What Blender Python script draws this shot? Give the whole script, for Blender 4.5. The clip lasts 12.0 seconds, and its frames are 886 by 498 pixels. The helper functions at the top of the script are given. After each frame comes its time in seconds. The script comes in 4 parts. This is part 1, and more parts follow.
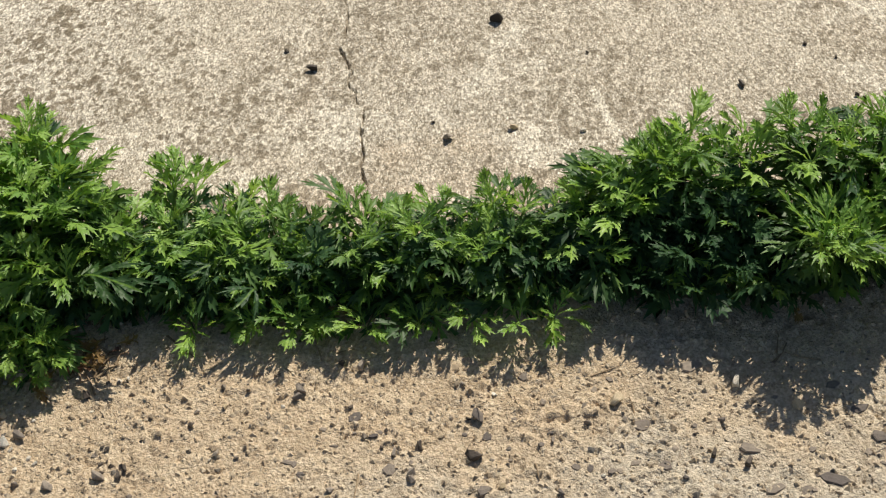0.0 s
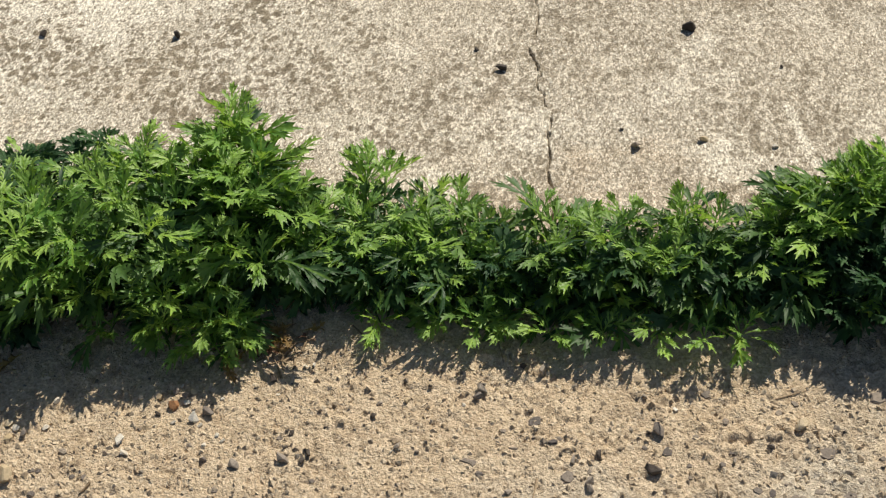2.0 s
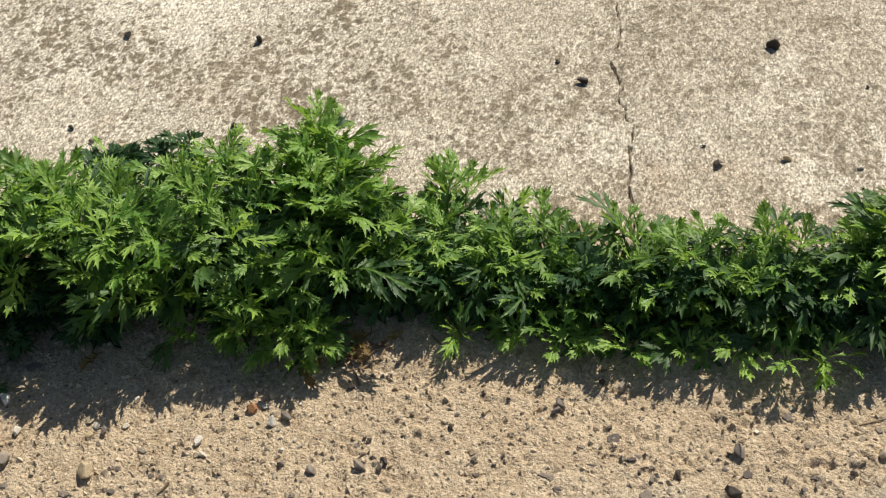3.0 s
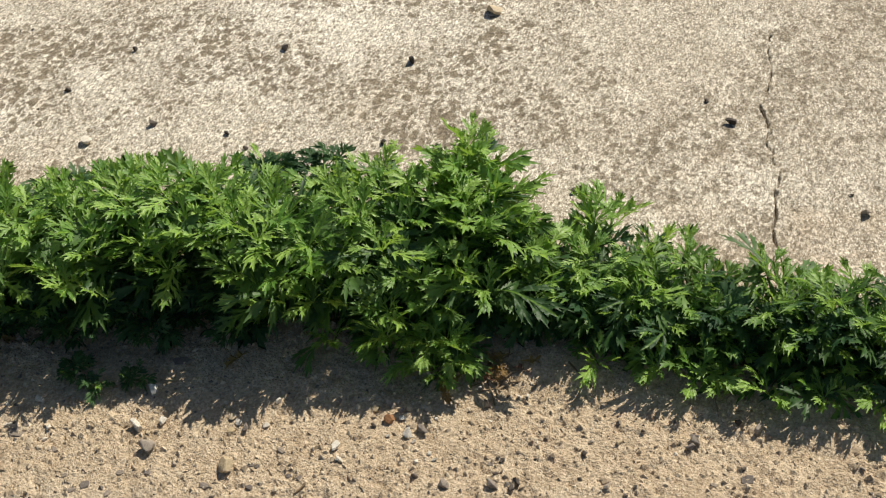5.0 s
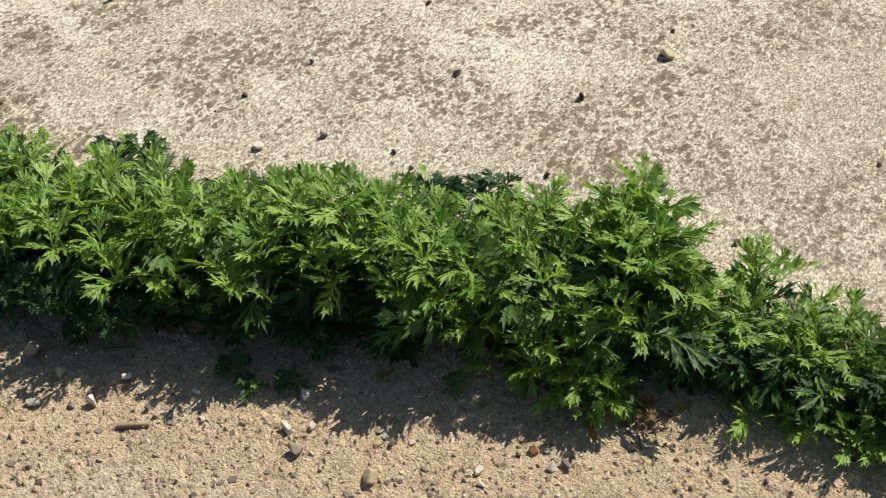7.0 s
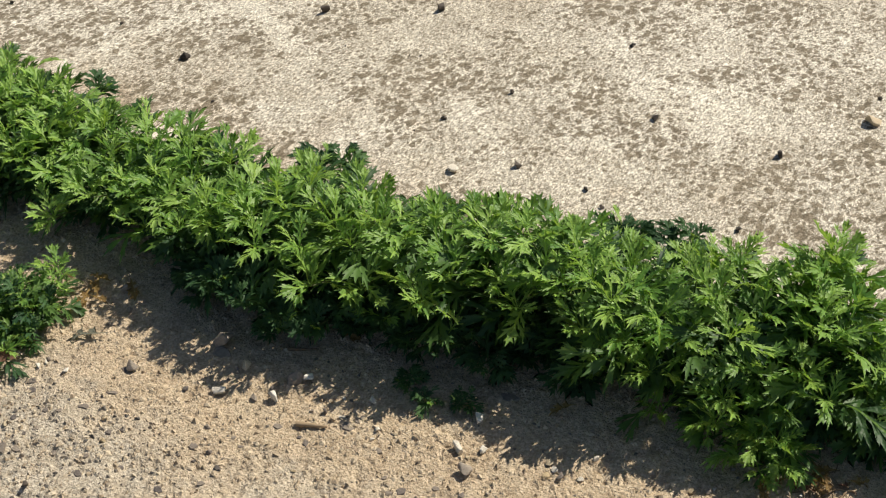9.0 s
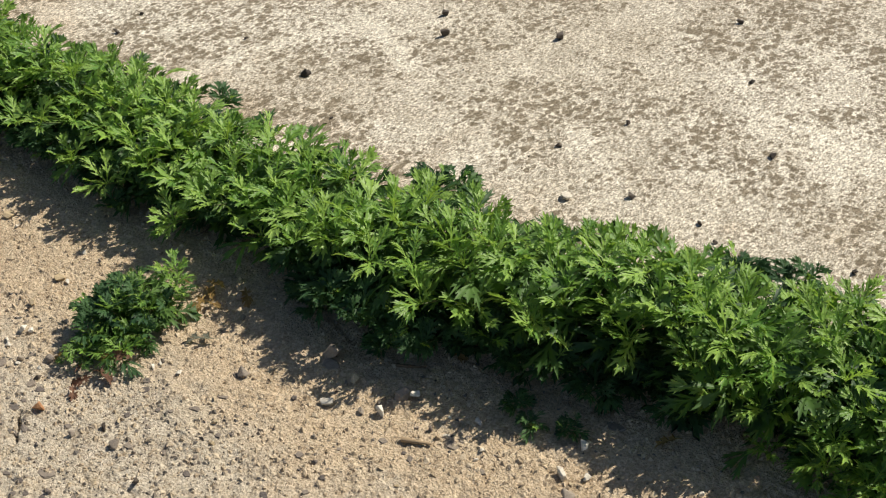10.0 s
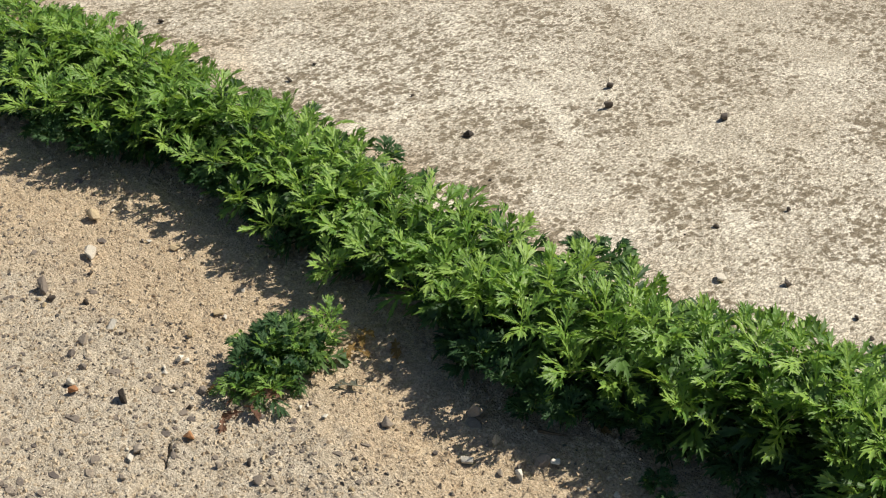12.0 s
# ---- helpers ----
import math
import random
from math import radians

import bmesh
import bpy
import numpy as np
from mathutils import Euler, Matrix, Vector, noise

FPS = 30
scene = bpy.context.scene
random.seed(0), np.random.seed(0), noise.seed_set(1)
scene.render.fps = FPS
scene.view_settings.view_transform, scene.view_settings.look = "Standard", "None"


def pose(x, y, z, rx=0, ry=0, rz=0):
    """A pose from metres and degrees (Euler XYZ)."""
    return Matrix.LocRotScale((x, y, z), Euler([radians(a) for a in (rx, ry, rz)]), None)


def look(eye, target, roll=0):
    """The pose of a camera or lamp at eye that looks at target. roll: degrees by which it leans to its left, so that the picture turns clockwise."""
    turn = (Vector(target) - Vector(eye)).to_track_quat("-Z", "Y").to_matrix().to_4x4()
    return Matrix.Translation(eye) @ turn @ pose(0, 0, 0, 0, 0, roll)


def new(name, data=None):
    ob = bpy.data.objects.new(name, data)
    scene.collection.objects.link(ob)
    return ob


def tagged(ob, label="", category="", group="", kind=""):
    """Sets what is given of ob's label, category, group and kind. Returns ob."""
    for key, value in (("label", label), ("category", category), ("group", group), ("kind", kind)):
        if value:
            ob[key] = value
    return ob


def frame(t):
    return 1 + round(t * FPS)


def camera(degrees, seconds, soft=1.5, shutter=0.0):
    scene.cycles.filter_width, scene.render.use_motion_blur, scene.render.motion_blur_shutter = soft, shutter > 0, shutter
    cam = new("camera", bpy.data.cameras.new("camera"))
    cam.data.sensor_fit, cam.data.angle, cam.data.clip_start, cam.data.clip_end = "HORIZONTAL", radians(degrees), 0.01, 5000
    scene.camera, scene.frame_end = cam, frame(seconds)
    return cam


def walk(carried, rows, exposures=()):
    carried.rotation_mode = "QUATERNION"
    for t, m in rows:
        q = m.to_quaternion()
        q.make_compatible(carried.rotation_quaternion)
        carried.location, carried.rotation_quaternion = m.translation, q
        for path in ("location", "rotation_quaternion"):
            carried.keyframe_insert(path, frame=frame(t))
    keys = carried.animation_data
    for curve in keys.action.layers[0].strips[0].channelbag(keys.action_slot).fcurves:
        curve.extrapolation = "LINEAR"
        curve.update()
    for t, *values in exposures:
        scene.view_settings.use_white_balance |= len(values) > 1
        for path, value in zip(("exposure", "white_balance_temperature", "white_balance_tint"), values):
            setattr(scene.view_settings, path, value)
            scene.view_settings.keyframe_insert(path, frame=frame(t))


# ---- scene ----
cam = camera(38.6, 12.0, soft=1.2)
PATH = [
    (0, (-0.04, 0.026, 1.071), (-0.025, 1.449, -0.334), -2.7),
    (0.5, (-0.06, 0.032, 1.075), (-0.098, 1.451, -0.334), -2.9),
    (1, (-0.079, 0.035, 1.08), (-0.168, 1.444, -0.337), -3.6),
    (1.5, (-0.093, 0.031, 1.086), (-0.24, 1.441, -0.325), -4.4),
    (2, (-0.103, 0.032, 1.088), (-0.296, 1.441, -0.318), -4.7),
    (2.5, (-0.122, 0.032, 1.088), (-0.352, 1.442, -0.311), -4.8),
    (3, (-0.138, 0.033, 1.092), (-0.411, 1.442, -0.301), -5.1),
    (5, (-0.184, 0.004, 1.107), (-0.617, 1.414, -0.244), -4.9),
    (5.5, (-0.193, 0.0, 1.109), (-0.676, 1.409, -0.225), -4.9),
    (6, (-0.205, -0.004, 1.112), (-0.734, 1.396, -0.214), -4.7),
    (6.5, (-0.213, -0.01, 1.114), (-0.783, 1.387, -0.199), -4.2),
    (7, (-0.227, -0.019, 1.118), (-0.849, 1.363, -0.187), -3.8),
    (9, (-0.268, -0.055, 1.135), (-1.109, 1.251, -0.124), -2.5),
    (9.5, (-0.279, -0.068, 1.133), (-1.189, 1.212, -0.105), -2.5),
    (10, (-0.286, -0.081, 1.136), (-1.26, 1.169, -0.083), -2.5),
    (10.5, (-0.292, -0.087, 1.137), (-1.321, 1.131, -0.071), -2.7),
    (11, (-0.299, -0.094, 1.138), (-1.368, 1.104, -0.054), -2.3),
    (11.5, (-0.301, -0.103, 1.146), (-1.416, 1.075, -0.024), -2.1),
    (12, (-0.304, -0.113, 1.149), (-1.469, 1.051, 0.015), -1.5),
]
walk(cam, [(t, look(eye, target, roll)) for t, eye, target, roll in PATH])

# ---- world, sun and exposure ----
SUN_AZ, SUN_EL = 27.0, 49.0            # degrees clockwise from +y, and above the ground
world = bpy.data.worlds.new("world")
scene.world = world
world.use_nodes = True
wn, wl = world.node_tree.nodes, world.node_tree.links
sky = wn.new("ShaderNodeTexSky")
sky.sky_type, sky.sun_disc = "NISHITA", False
sky.sun_elevation, sky.sun_rotation = radians(SUN_EL), radians(SUN_AZ)
wl.new(sky.outputs["Color"], wn["Background"].inputs["Color"])
wn["Background"].inputs["Strength"].default_value = 0.060

sun_data = bpy.data.lights.new("sun", "SUN")
sun_data.energy, sun_data.angle, sun_data.color = 4.85, radians(0.55), (1.0, 0.93, 0.80)
sun = new("sun", sun_data)
to_sun = Vector((math.sin(radians(SUN_AZ)) * math.cos(radians(SUN_EL)),
                 math.cos(radians(SUN_AZ)) * math.cos(radians(SUN_EL)), math.sin(radians(SUN_EL))))
sun.matrix_world = look(to_sun * 6, (0, 0, 0))
scene.view_settings.exposure = 0.0


# ---- node helpers ----
class Nodes:
    """Short names for the nodes of one material."""

    def __init__(self, name):
        self.mat = bpy.data.materials.new(name)
        self.mat.use_nodes = True
        self.n, self.l = self.mat.node_tree.nodes, self.mat.node_tree.links
        self.bsdf, self.out = self.n["Principled BSDF"], self.n["Material Output"]
        self.co = self.n.new("ShaderNodeTexCoord").outputs["Object"]

    def put(self, socket, value):
        if isinstance(value, bpy.types.NodeSocket):
            self.l.new(value, socket)
        else:
            socket.default_value = value

    def noise(self, scale, detail=3.0, rough=0.55, co=None, distortion=0.0):
        k = self.n.new("ShaderNodeTexNoise")
        self.put(k.inputs["Vector"], co or self.co)
        k.inputs["Scale"].default_value, k.inputs["Detail"].default_value = scale, detail
        k.inputs["Roughness"].default_value, k.inputs["Distortion"].default_value = rough, distortion
        return k.outputs["Fac"]

    def warp(self, scale, amount, co=None):
        k = self.n.new("ShaderNodeTexNoise")
        self.put(k.inputs["Vector"], self.co)
        k.inputs["Scale"].default_value, k.inputs["Detail"].default_value = scale, 2.0
        s = self.n.new("ShaderNodeVectorMath")
        s.operation = "MULTIPLY_ADD"
        self.put(s.inputs[0], k.outputs["Color"])
        s.inputs[1].default_value = (amount, amount, amount)
        self.put(s.inputs[2], co or self.co)
        return s.outputs[0]

    def stretched(self, x, y):
        k = self.n.new("ShaderNodeVectorMath")
        k.operation = "MULTIPLY"
        self.put(k.inputs[0], self.co)
        k.inputs[1].default_value = (x, y, 1.0)
        return k.outputs[0]

    def voronoi(self, scale, co=None, feature="F1"):
        k = self.n.new("ShaderNodeTexVoronoi")
        k.feature = feature
        self.put(k.inputs["Vector"], co or self.co)
        k.inputs["Scale"].default_value = scale
        return k.outputs["Distance"], k.outputs["Color"]

    def ramp(self, value, lo, hi, a=0.0, b=1.0):
        k = self.n.new("ShaderNodeMapRange")
        k.interpolation_type = "SMOOTHSTEP"
        for i, v in zip((0, 1, 2, 3, 4), (value, lo, hi, a, b)):
            self.put(k.inputs[i], v)
        return k.outputs[0]

    def math(self, op, a, b=0.0, c=0.0):
        k = self.n.new("ShaderNodeMath")
        k.operation = op
        for i, v in enumerate((a, b, c)):
            self.put(k.inputs[i], v)
        return k.outputs[0]

    def mix(self, fac, a, b, blend="MIX"):
        k = self.n.new("ShaderNodeMix")
        k.data_type, k.blend_type = "RGBA", blend
        self.put(k.inputs[0], fac)
        self.put(k.inputs[6], a if isinstance(a, bpy.types.NodeSocket) else (*a, 1))
        self.put(k.inputs[7], b if isinstance(b, bpy.types.NodeSocket) else (*b, 1))
        return k.outputs[2]

    def axis(self, i):
        k = self.n.new("ShaderNodeSeparateXYZ")
        self.put(k.inputs[0], self.co)
        return k.outputs[i]

    def random(self):
        return self.n.new("ShaderNodeObjectInfo").outputs["Random"]

    def island(self):
        return self.n.new("ShaderNodeNewGeometry").outputs["Random Per Island"]

    def bump(self, height, strength, distance, under=None):
        k = self.n.new("ShaderNodeBump")
        k.inputs["Strength"].default_value, k.inputs["Distance"].default_value = strength, distance
        self.put(k.inputs["Height"], height)
        if under is not None:
            self.put(k.inputs["Normal"], under)
        return k.outputs[0]

    def done(self, color, rough=0.8, normal=None, spec=0.3):
        self.put(self.bsdf.inputs["Base Color"], color if isinstance(color, bpy.types.NodeSocket) else (*color, 1))
        self.put(self.bsdf.inputs["Roughness"], rough)
        self.put(self.bsdf.inputs["Specular IOR Level"], spec)
        if normal is not None:
            self.put(self.bsdf.inputs["Normal"], normal)
        return self.mat


# ---- materials ----
# pale rubbed streaks on the far slab: two ends, half width, and how pale
RUBBED = [(-0.92, 1.66, -0.78, 1.67, 0.09, 0.7), (-1.89, 1.23, -1.82, 1.45, 0.035, 0.8), (-1.82, 1.45, -1.74, 1.57, 0.035, 0.8),
          (-1.76, 1.58, -1.58, 1.50, 0.045, 0.8), (0.190, 1.40, 0.220, 1.26, 0.012, 0.9), (0.10, 1.56, 0.02, 1.42, 0.03, 0.5)]


def concrete_material():
    """Cream weathered concrete: crisp light and dark grains, olive-brown spots in clusters, soft large stains and scuffs."""
    m = Nodes("weathered_concrete")
    x, y = m.axis(0), m.axis(1)
    big = m.noise(1.3, 3.0)
    mid = m.noise(9.0, 4.0, 0.6)
    field = m.noise(4.2, 4.0, 0.6, None, 0.4)
    ragged = m.math("MULTIPLY", m.math("SUBTRACT", m.noise(120.0, 5.0, 0.8, m.stretched(1.0, 0.75)), 0.5), 1.7)
    east = m.ramp(m.math("ADD", x, m.math("MULTIPLY", mid, 0.5)), -0.45, 0.25)
    worn = m.ramp(m.math("ADD", y, m.math("MULTIPLY", field, 0.5)), 1.95, 2.6)
    # broad tone
    base = m.mix(m.ramp(big, 0.38, 0.62), (0.655, 0.598, 0.492), (0.765, 0.712, 0.610))
    base = m.mix(m.math("MULTIPLY", m.ramp(m.noise(2.6, 5.0, 0.6, None, 0.5), 0.48, 0.62), 0.45), base, (0.50, 0.435, 0.335))
    base = m.mix(m.math("MULTIPLY", east, 0.62), base, (0.50, 0.437, 0.342))
    base = m.mix(m.math("MULTIPLY", worn, 0.45), base, (0.46, 0.405, 0.32))
    rust = m.math("MULTIPLY", m.ramp(m.noise(3.6, 4.0, 0.6), 0.53, 0.66), m.ramp(y, 1.30, 1.62, 1.0, 0.0))
    base = m.mix(m.math("MULTIPLY", rust, 0.5), base, (0.52, 0.385, 0.25))
    foot = m.ramp(m.math("ADD", y, m.math("MULTIPLY", mid, 0.22)), 1.26, 1.44, 0.58, 0.0)
    base = m.mix(foot, base, (0.52, 0.40, 0.28))
    # pale rubbed places
    pale = m.math("MULTIPLY", m.ramp(m.noise(3.2, 2.0, 0.5, None, 1.2), 0.50, 0.56), m.ramp(mid, 0.46, 0.62, 0.0, 0.55))
    for ax, ay, bx, by, wide, much in RUBBED:
        dx, dy = bx - ax, by - ay
        u, v = m.math("SUBTRACT", x, ax), m.math("SUBTRACT", y, ay)
        along = m.math("MULTIPLY", m.math("ADD", m.math("MULTIPLY", u, dx), m.math("MULTIPLY", v, dy)), 1.0 / (dx * dx + dy * dy))
        along = m.math("MINIMUM", m.math("MAXIMUM", along, 0.0), 1.0)
        u, v = m.math("SUBTRACT", u, m.math("MULTIPLY", along, dx)), m.math("SUBTRACT", v, m.math("MULTIPLY", along, dy))
        off = m.math("SQRT", m.math("ADD", m.math("MULTIPLY", u, u), m.math("MULTIPLY", v, v)))
        off = m.math("ADD", off, m.math("MULTIPLY", m.math("SUBTRACT", m.noise(30.0, 4.0, 0.65), 0.5), 1.6 * wide))
        pale = m.math("MAXIMUM", pale, m.ramp(off, 0.2 * wide, wide, much, 0.0))
    base = m.mix(m.math("MULTIPLY", pale, 0.75), base, (0.80, 0.745, 0.63))
    # grains, denser where the face is rough
    rough = m.noise(16.0, 5.0, 0.65, None, 0.5)
    tall = m.stretched(1.0, 0.60)
    grain = m.ramp(m.voronoi(440.0, tall)[1], 0.25, 0.75)
    coarse = m.ramp(m.voronoi(150.0, m.warp(200.0, 0.004))[1], 0.25, 0.75)
    dense = m.math("ADD", m.math("MULTIPLY", m.math("SUBTRACT", rough, 0.5), 0.30), m.math("MULTIPLY", pale, -0.05))
    dark = m.math("ADD", m.noise(215.0, 4.0, 0.75, tall), dense)
    base = m.mix(m.math("MULTIPLY", m.ramp(dark, 0.500, 0.540), 0.72), base, (0.29, 0.24, 0.170))
    far, pick = m.voronoi(330.0, tall)
    speck = m.math("MULTIPLY", m.ramp(pick, 0.60, 0.64), m.ramp(far, 0.56, 0.44))
    base = m.mix(m.math("MULTIPLY", speck, 0.52), base, (0.25, 0.205, 0.145))
    light = m.noise(400.0, 1.0, 0.6, tall)
    base = m.mix(m.math("MULTIPLY", m.ramp(light, 0.57, 0.64), 0.55), base, (0.90, 0.85, 0.745))
    # spots of two sizes
    thick = m.math("MULTIPLY", m.ramp(m.math("ADD", field, m.math("MULTIPLY", big, 0.5)), 0.62, 0.86, 0.46, 1.26), m.ramp(pale, 0.0, 1.0, 1.0, 0.45))
    warped = m.warp(55.0, 0.012, m.stretched(1.0, 0.78))
    spots = None
    for scale, reach, deep in ((76.0, 0.58, 1.0), (145.0, 0.64, 0.90)):
        d, c = m.voronoi(scale, warped)
        size = m.math("MULTIPLY", m.ramp(c, 0.34, 0.80, 0.0, reach), thick)
        one = m.math("MULTIPLY", m.ramp(m.math("ADD", m.math("SUBTRACT", size, d), m.math("MULTIPLY", ragged, 0.75)), -0.04, 0.13), deep)
        spots = one if spots is None else m.math("MAXIMUM", spots, one)
    col = m.mix(m.math("MULTIPLY", spots, m.ramp(east, 0.0, 1.0, 0.90, 0.66)), base, (0.215, 0.175, 0.120))
    col = m.mix(1.0, col, m.mix(grain, (0.68, 0.67, 0.655), (1.23, 1.23, 1.23)), "MULTIPLY")
    col = m.mix(1.0, col, m.mix(coarse, (0.87, 0.86, 0.84), (1.08, 1.08, 1.08)), "MULTIPLY")
    h = m.math("SUBTRACT", light, m.math("MULTIPLY", m.ramp(dark, 0.53, 0.62), 0.30))
    n = m.bump(h, 0.75, 0.0015)
    return m.done(col, m.ramp(spots, 0.0, 1.0, 0.85, 0.95), n, 0.25)


def sand_material():
    """Old concrete with a drift of tan dust and sand that thins out away from the plants."""
    m = Nodes("sandy_concrete")
    x, y = m.axis(0), m.axis(1)
    big = m.noise(4.0, 3.0)
    mid = m.noise(28.0, 4.0, 0.6)
    fine = m.noise(120.0, 6.0, 0.8)
    bare = m.math("MULTIPLY", m.math("MAXIMUM", m.math("ADD", x, 0.25), 0.0), 0.25)
    edge = m.math("SUBTRACT", m.math("SUBTRACT", y, m.math("MULTIPLY_ADD", x, 0.06, 0.72)), bare)
    edge = m.math("ADD", edge, m.math("MULTIPLY", m.math("SUBTRACT", big, 0.5), 0.55))
    edge = m.math("ADD", edge, m.math("MULTIPLY", m.math("SUBTRACT", mid, 0.5), 0.25))
    dust = m.ramp(edge, -0.10, 0.06)
    stone = m.mix(m.ramp(mid, 0.3, 0.7), (0.52, 0.455, 0.36), (0.65, 0.575, 0.465))
    earth = m.mix(m.ramp(mid, 0.3, 0.7), (0.55, 0.425, 0.290), (0.645, 0.515, 0.365))
    col = m.mix(dust, stone, earth)
    cake = m.noise(22.0, 5.0, 0.65, None, 0.4)
    col = m.mix(m.math("MULTIPLY", m.ramp(cake, 0.50, 0.60), 0.35), col, (0.66, 0.545, 0.395))
    col = m.mix(m.math("MULTIPLY", m.ramp(cake, 0.47, 0.38), 0.35), col, (0.36, 0.275, 0.185))
    d, c = m.voronoi(130.0, m.warp(60.0, 0.006))
    ragged = m.math("MULTIPLY", m.math("SUBTRACT", fine, 0.5), 0.8)
    gravel = m.ramp(m.math("ADD", m.math("SUBTRACT", m.ramp(c, 0.50, 1.0, 0.0, 0.45), d), ragged), -0.02, 0.06)
    gravel = m.math("MULTIPLY", gravel, m.ramp(dust, 0.0, 1.0, 0.8, 0.15))
    col = m.mix(gravel, col, m.mix(c, (0.13, 0.115, 0.10), (0.30, 0.25, 0.19)))
    col = m.mix(m.math("MULTIPLY", m.ramp(fine, 0.53, 0.60), 0.35), col, (0.30, 0.225, 0.15))
    light = m.noise(240.0, 2.0, 0.6)
    col = m.mix(m.math("MULTIPLY", m.ramp(light, 0.55, 0.62), 0.45), col, (0.80, 0.69, 0.53))
    col = m.mix(m.math("MULTIPLY", m.ramp(light, 0.42, 0.36), 0.35), col, (0.27, 0.205, 0.14))
    grain = m.ramp(m.voronoi(360.0)[1], 0.25, 0.75)
    col = m.mix(1.0, col, m.mix(grain, (0.86, 0.84, 0.81), (1.14, 1.14, 1.13)), "MULTIPLY")
    n = m.bump(m.math("ADD", m.noise(300.0, 3.0, 0.6), m.math("MULTIPLY", grain, 0.25)), 1.0, 0.0045)
    return m.done(col, 0.92, n, 0.2)


def soil_material():
    m = Nodes("dark_soil")
    a, b = m.noise(30.0, 4.0), m.noise(250.0, 3.0, 0.65)
    col = m.mix(a, (0.13, 0.09, 0.055), (0.24, 0.175, 0.11))
    col = m.mix(m.ramp(b, 0.5, 0.7), col, (0.33, 0.26, 0.17))
    return m.done(col, 0.95, m.bump(b, 0.8, 0.004), 0.15)


def ground_material():
    m = Nodes("bare_ground")
    a, b = m.noise(0.8, 4.0), m.noise(25.0, 4.0, 0.65)
    col = m.mix(a, (0.34, 0.27, 0.18), (0.44, 0.37, 0.27))
    return m.done(m.mix(m.ramp(b, 0.4, 0.7), col, (0.24, 0.19, 0.13)), 0.95, m.bump(b, 0.7, 0.01), 0.15)


def leaf_material(name, dark, light, glow, gloss, thin=0.26, spec=0.4):
    """A thin lobed leaf: paler ribs, mottling, much light through the blade."""
    m = Nodes(name)
    r = m.math("FRACT", m.math("ADD", m.random(), m.island()))
    mott = m.noise(6.0, 3.0)
    col = m.mix(r, dark, light)
    col = m.mix(m.math("MULTIPLY", m.ramp(mott, 0.35, 0.7), 0.35), col, dark)
    rib = m.ramp(m.math("ABSOLUTE", m.axis(0)), 0.006, 0.020, 0.45, 0.0)
    col = m.mix(rib, col, glow)
    n = m.bump(m.noise(7.0, 2.0), 0.25, 0.02)
    m.done(col, gloss, n, spec)
    t = m.n.new("ShaderNodeBsdfTranslucent")
    m.put(t.inputs["Color"], m.mix(0.65, col, glow))
    s = m.n.new("ShaderNodeMixShader")
    s.inputs[0].default_value = thin
    m.l.new(m.bsdf.outputs[0], s.inputs[1])
    m.l.new(t.outputs[0], s.inputs[2])
    m.l.new(s.outputs[0], m.out.inputs["Surface"])
    return m.mat


def plain_material(name, a, b, rough=0.8, scale=90.0, by_island=False, spec=0.3):
    """Mottled stone, bark or litter whose shade differs from piece to piece."""
    m = Nodes(name)
    r = m.island() if by_island else m.random()
    k = m.noise(scale, 4.0, 0.65)
    col = m.mix(r, a, b)
    col = m.mix(m.math("MULTIPLY", m.ramp(k, 0.4, 0.75), 0.5), col, tuple(0.55 * v for v in a))
    return m.done(col, rough, m.bump(k, 0.5, 0.002), spec)


CONCRETE, SAND, SOIL, GROUND = concrete_material(), sand_material(), soil_material(), ground_material()
LEAF_YOUNG = leaf_material("young_leaf", (0.110, 0.250, 0.044), (0.375, 0.565, 0.130), (0.46, 0.68, 0.08), 0.44, 0.34, 0.45)
LEAF = leaf_material("mature_leaf", (0.018, 0.060, 0.021), (0.132, 0.240, 0.056), (0.23, 0.40, 0.05), 0.50, 0.22, 0.34)
# dark bluish old leaves; the same colour paints shade under the row
LEAF_OLD_SHADE = leaf_material("old_shade_leaf", (0.028, 0.074, 0.032), (0.075, 0.155, 0.055), (0.12, 0.24, 0.06), 0.52, 0.24, 0.22)
LEAF_BROWN = leaf_material("brown_leaf", (0.13, 0.065, 0.04), (0.24, 0.13, 0.085), (0.26, 0.15, 0.09), 0.75)
LEAF_GREY = leaf_material("withered_leaf", (0.16, 0.17, 0.13), (0.22, 0.23, 0.18), (0.26, 0.27, 0.2), 0.75)
LEAF_DRY = leaf_material("dry_leaf", (0.19, 0.115, 0.045), (0.40, 0.27, 0.08), (0.45, 0.30, 0.08), 0.7)
STEM = plain_material("green_stem", (0.07, 0.12, 0.03), (0.13, 0.14, 0.05), 0.55, 200.0)
STONE_DARK = plain_material("dark_stone", (0.050, 0.040, 0.033), (0.125, 0.100, 0.080), 0.65, 7.0)
STONE_GREY = plain_material("grey_stone", (0.19, 0.16, 0.14), (0.43, 0.365, 0.29), 0.8, 7.0)
STONE_PALE = plain_material("pale_stone", (0.66, 0.59, 0.48), (0.82, 0.77, 0.67), 0.85, 7.0)
STONE_FLAT = plain_material("flat_stone", (0.14, 0.12, 0.11), (0.36, 0.30, 0.235), 0.9, 4.0)
STONE_TAN = plain_material("tan_stone", (0.50, 0.39, 0.24), (0.66, 0.54, 0.37), 0.8, 7.0)
STONE_ORANGE = plain_material("orange_stone", (0.40, 0.19, 0.09), (0.50, 0.28, 0.13), 0.8, 7.0)
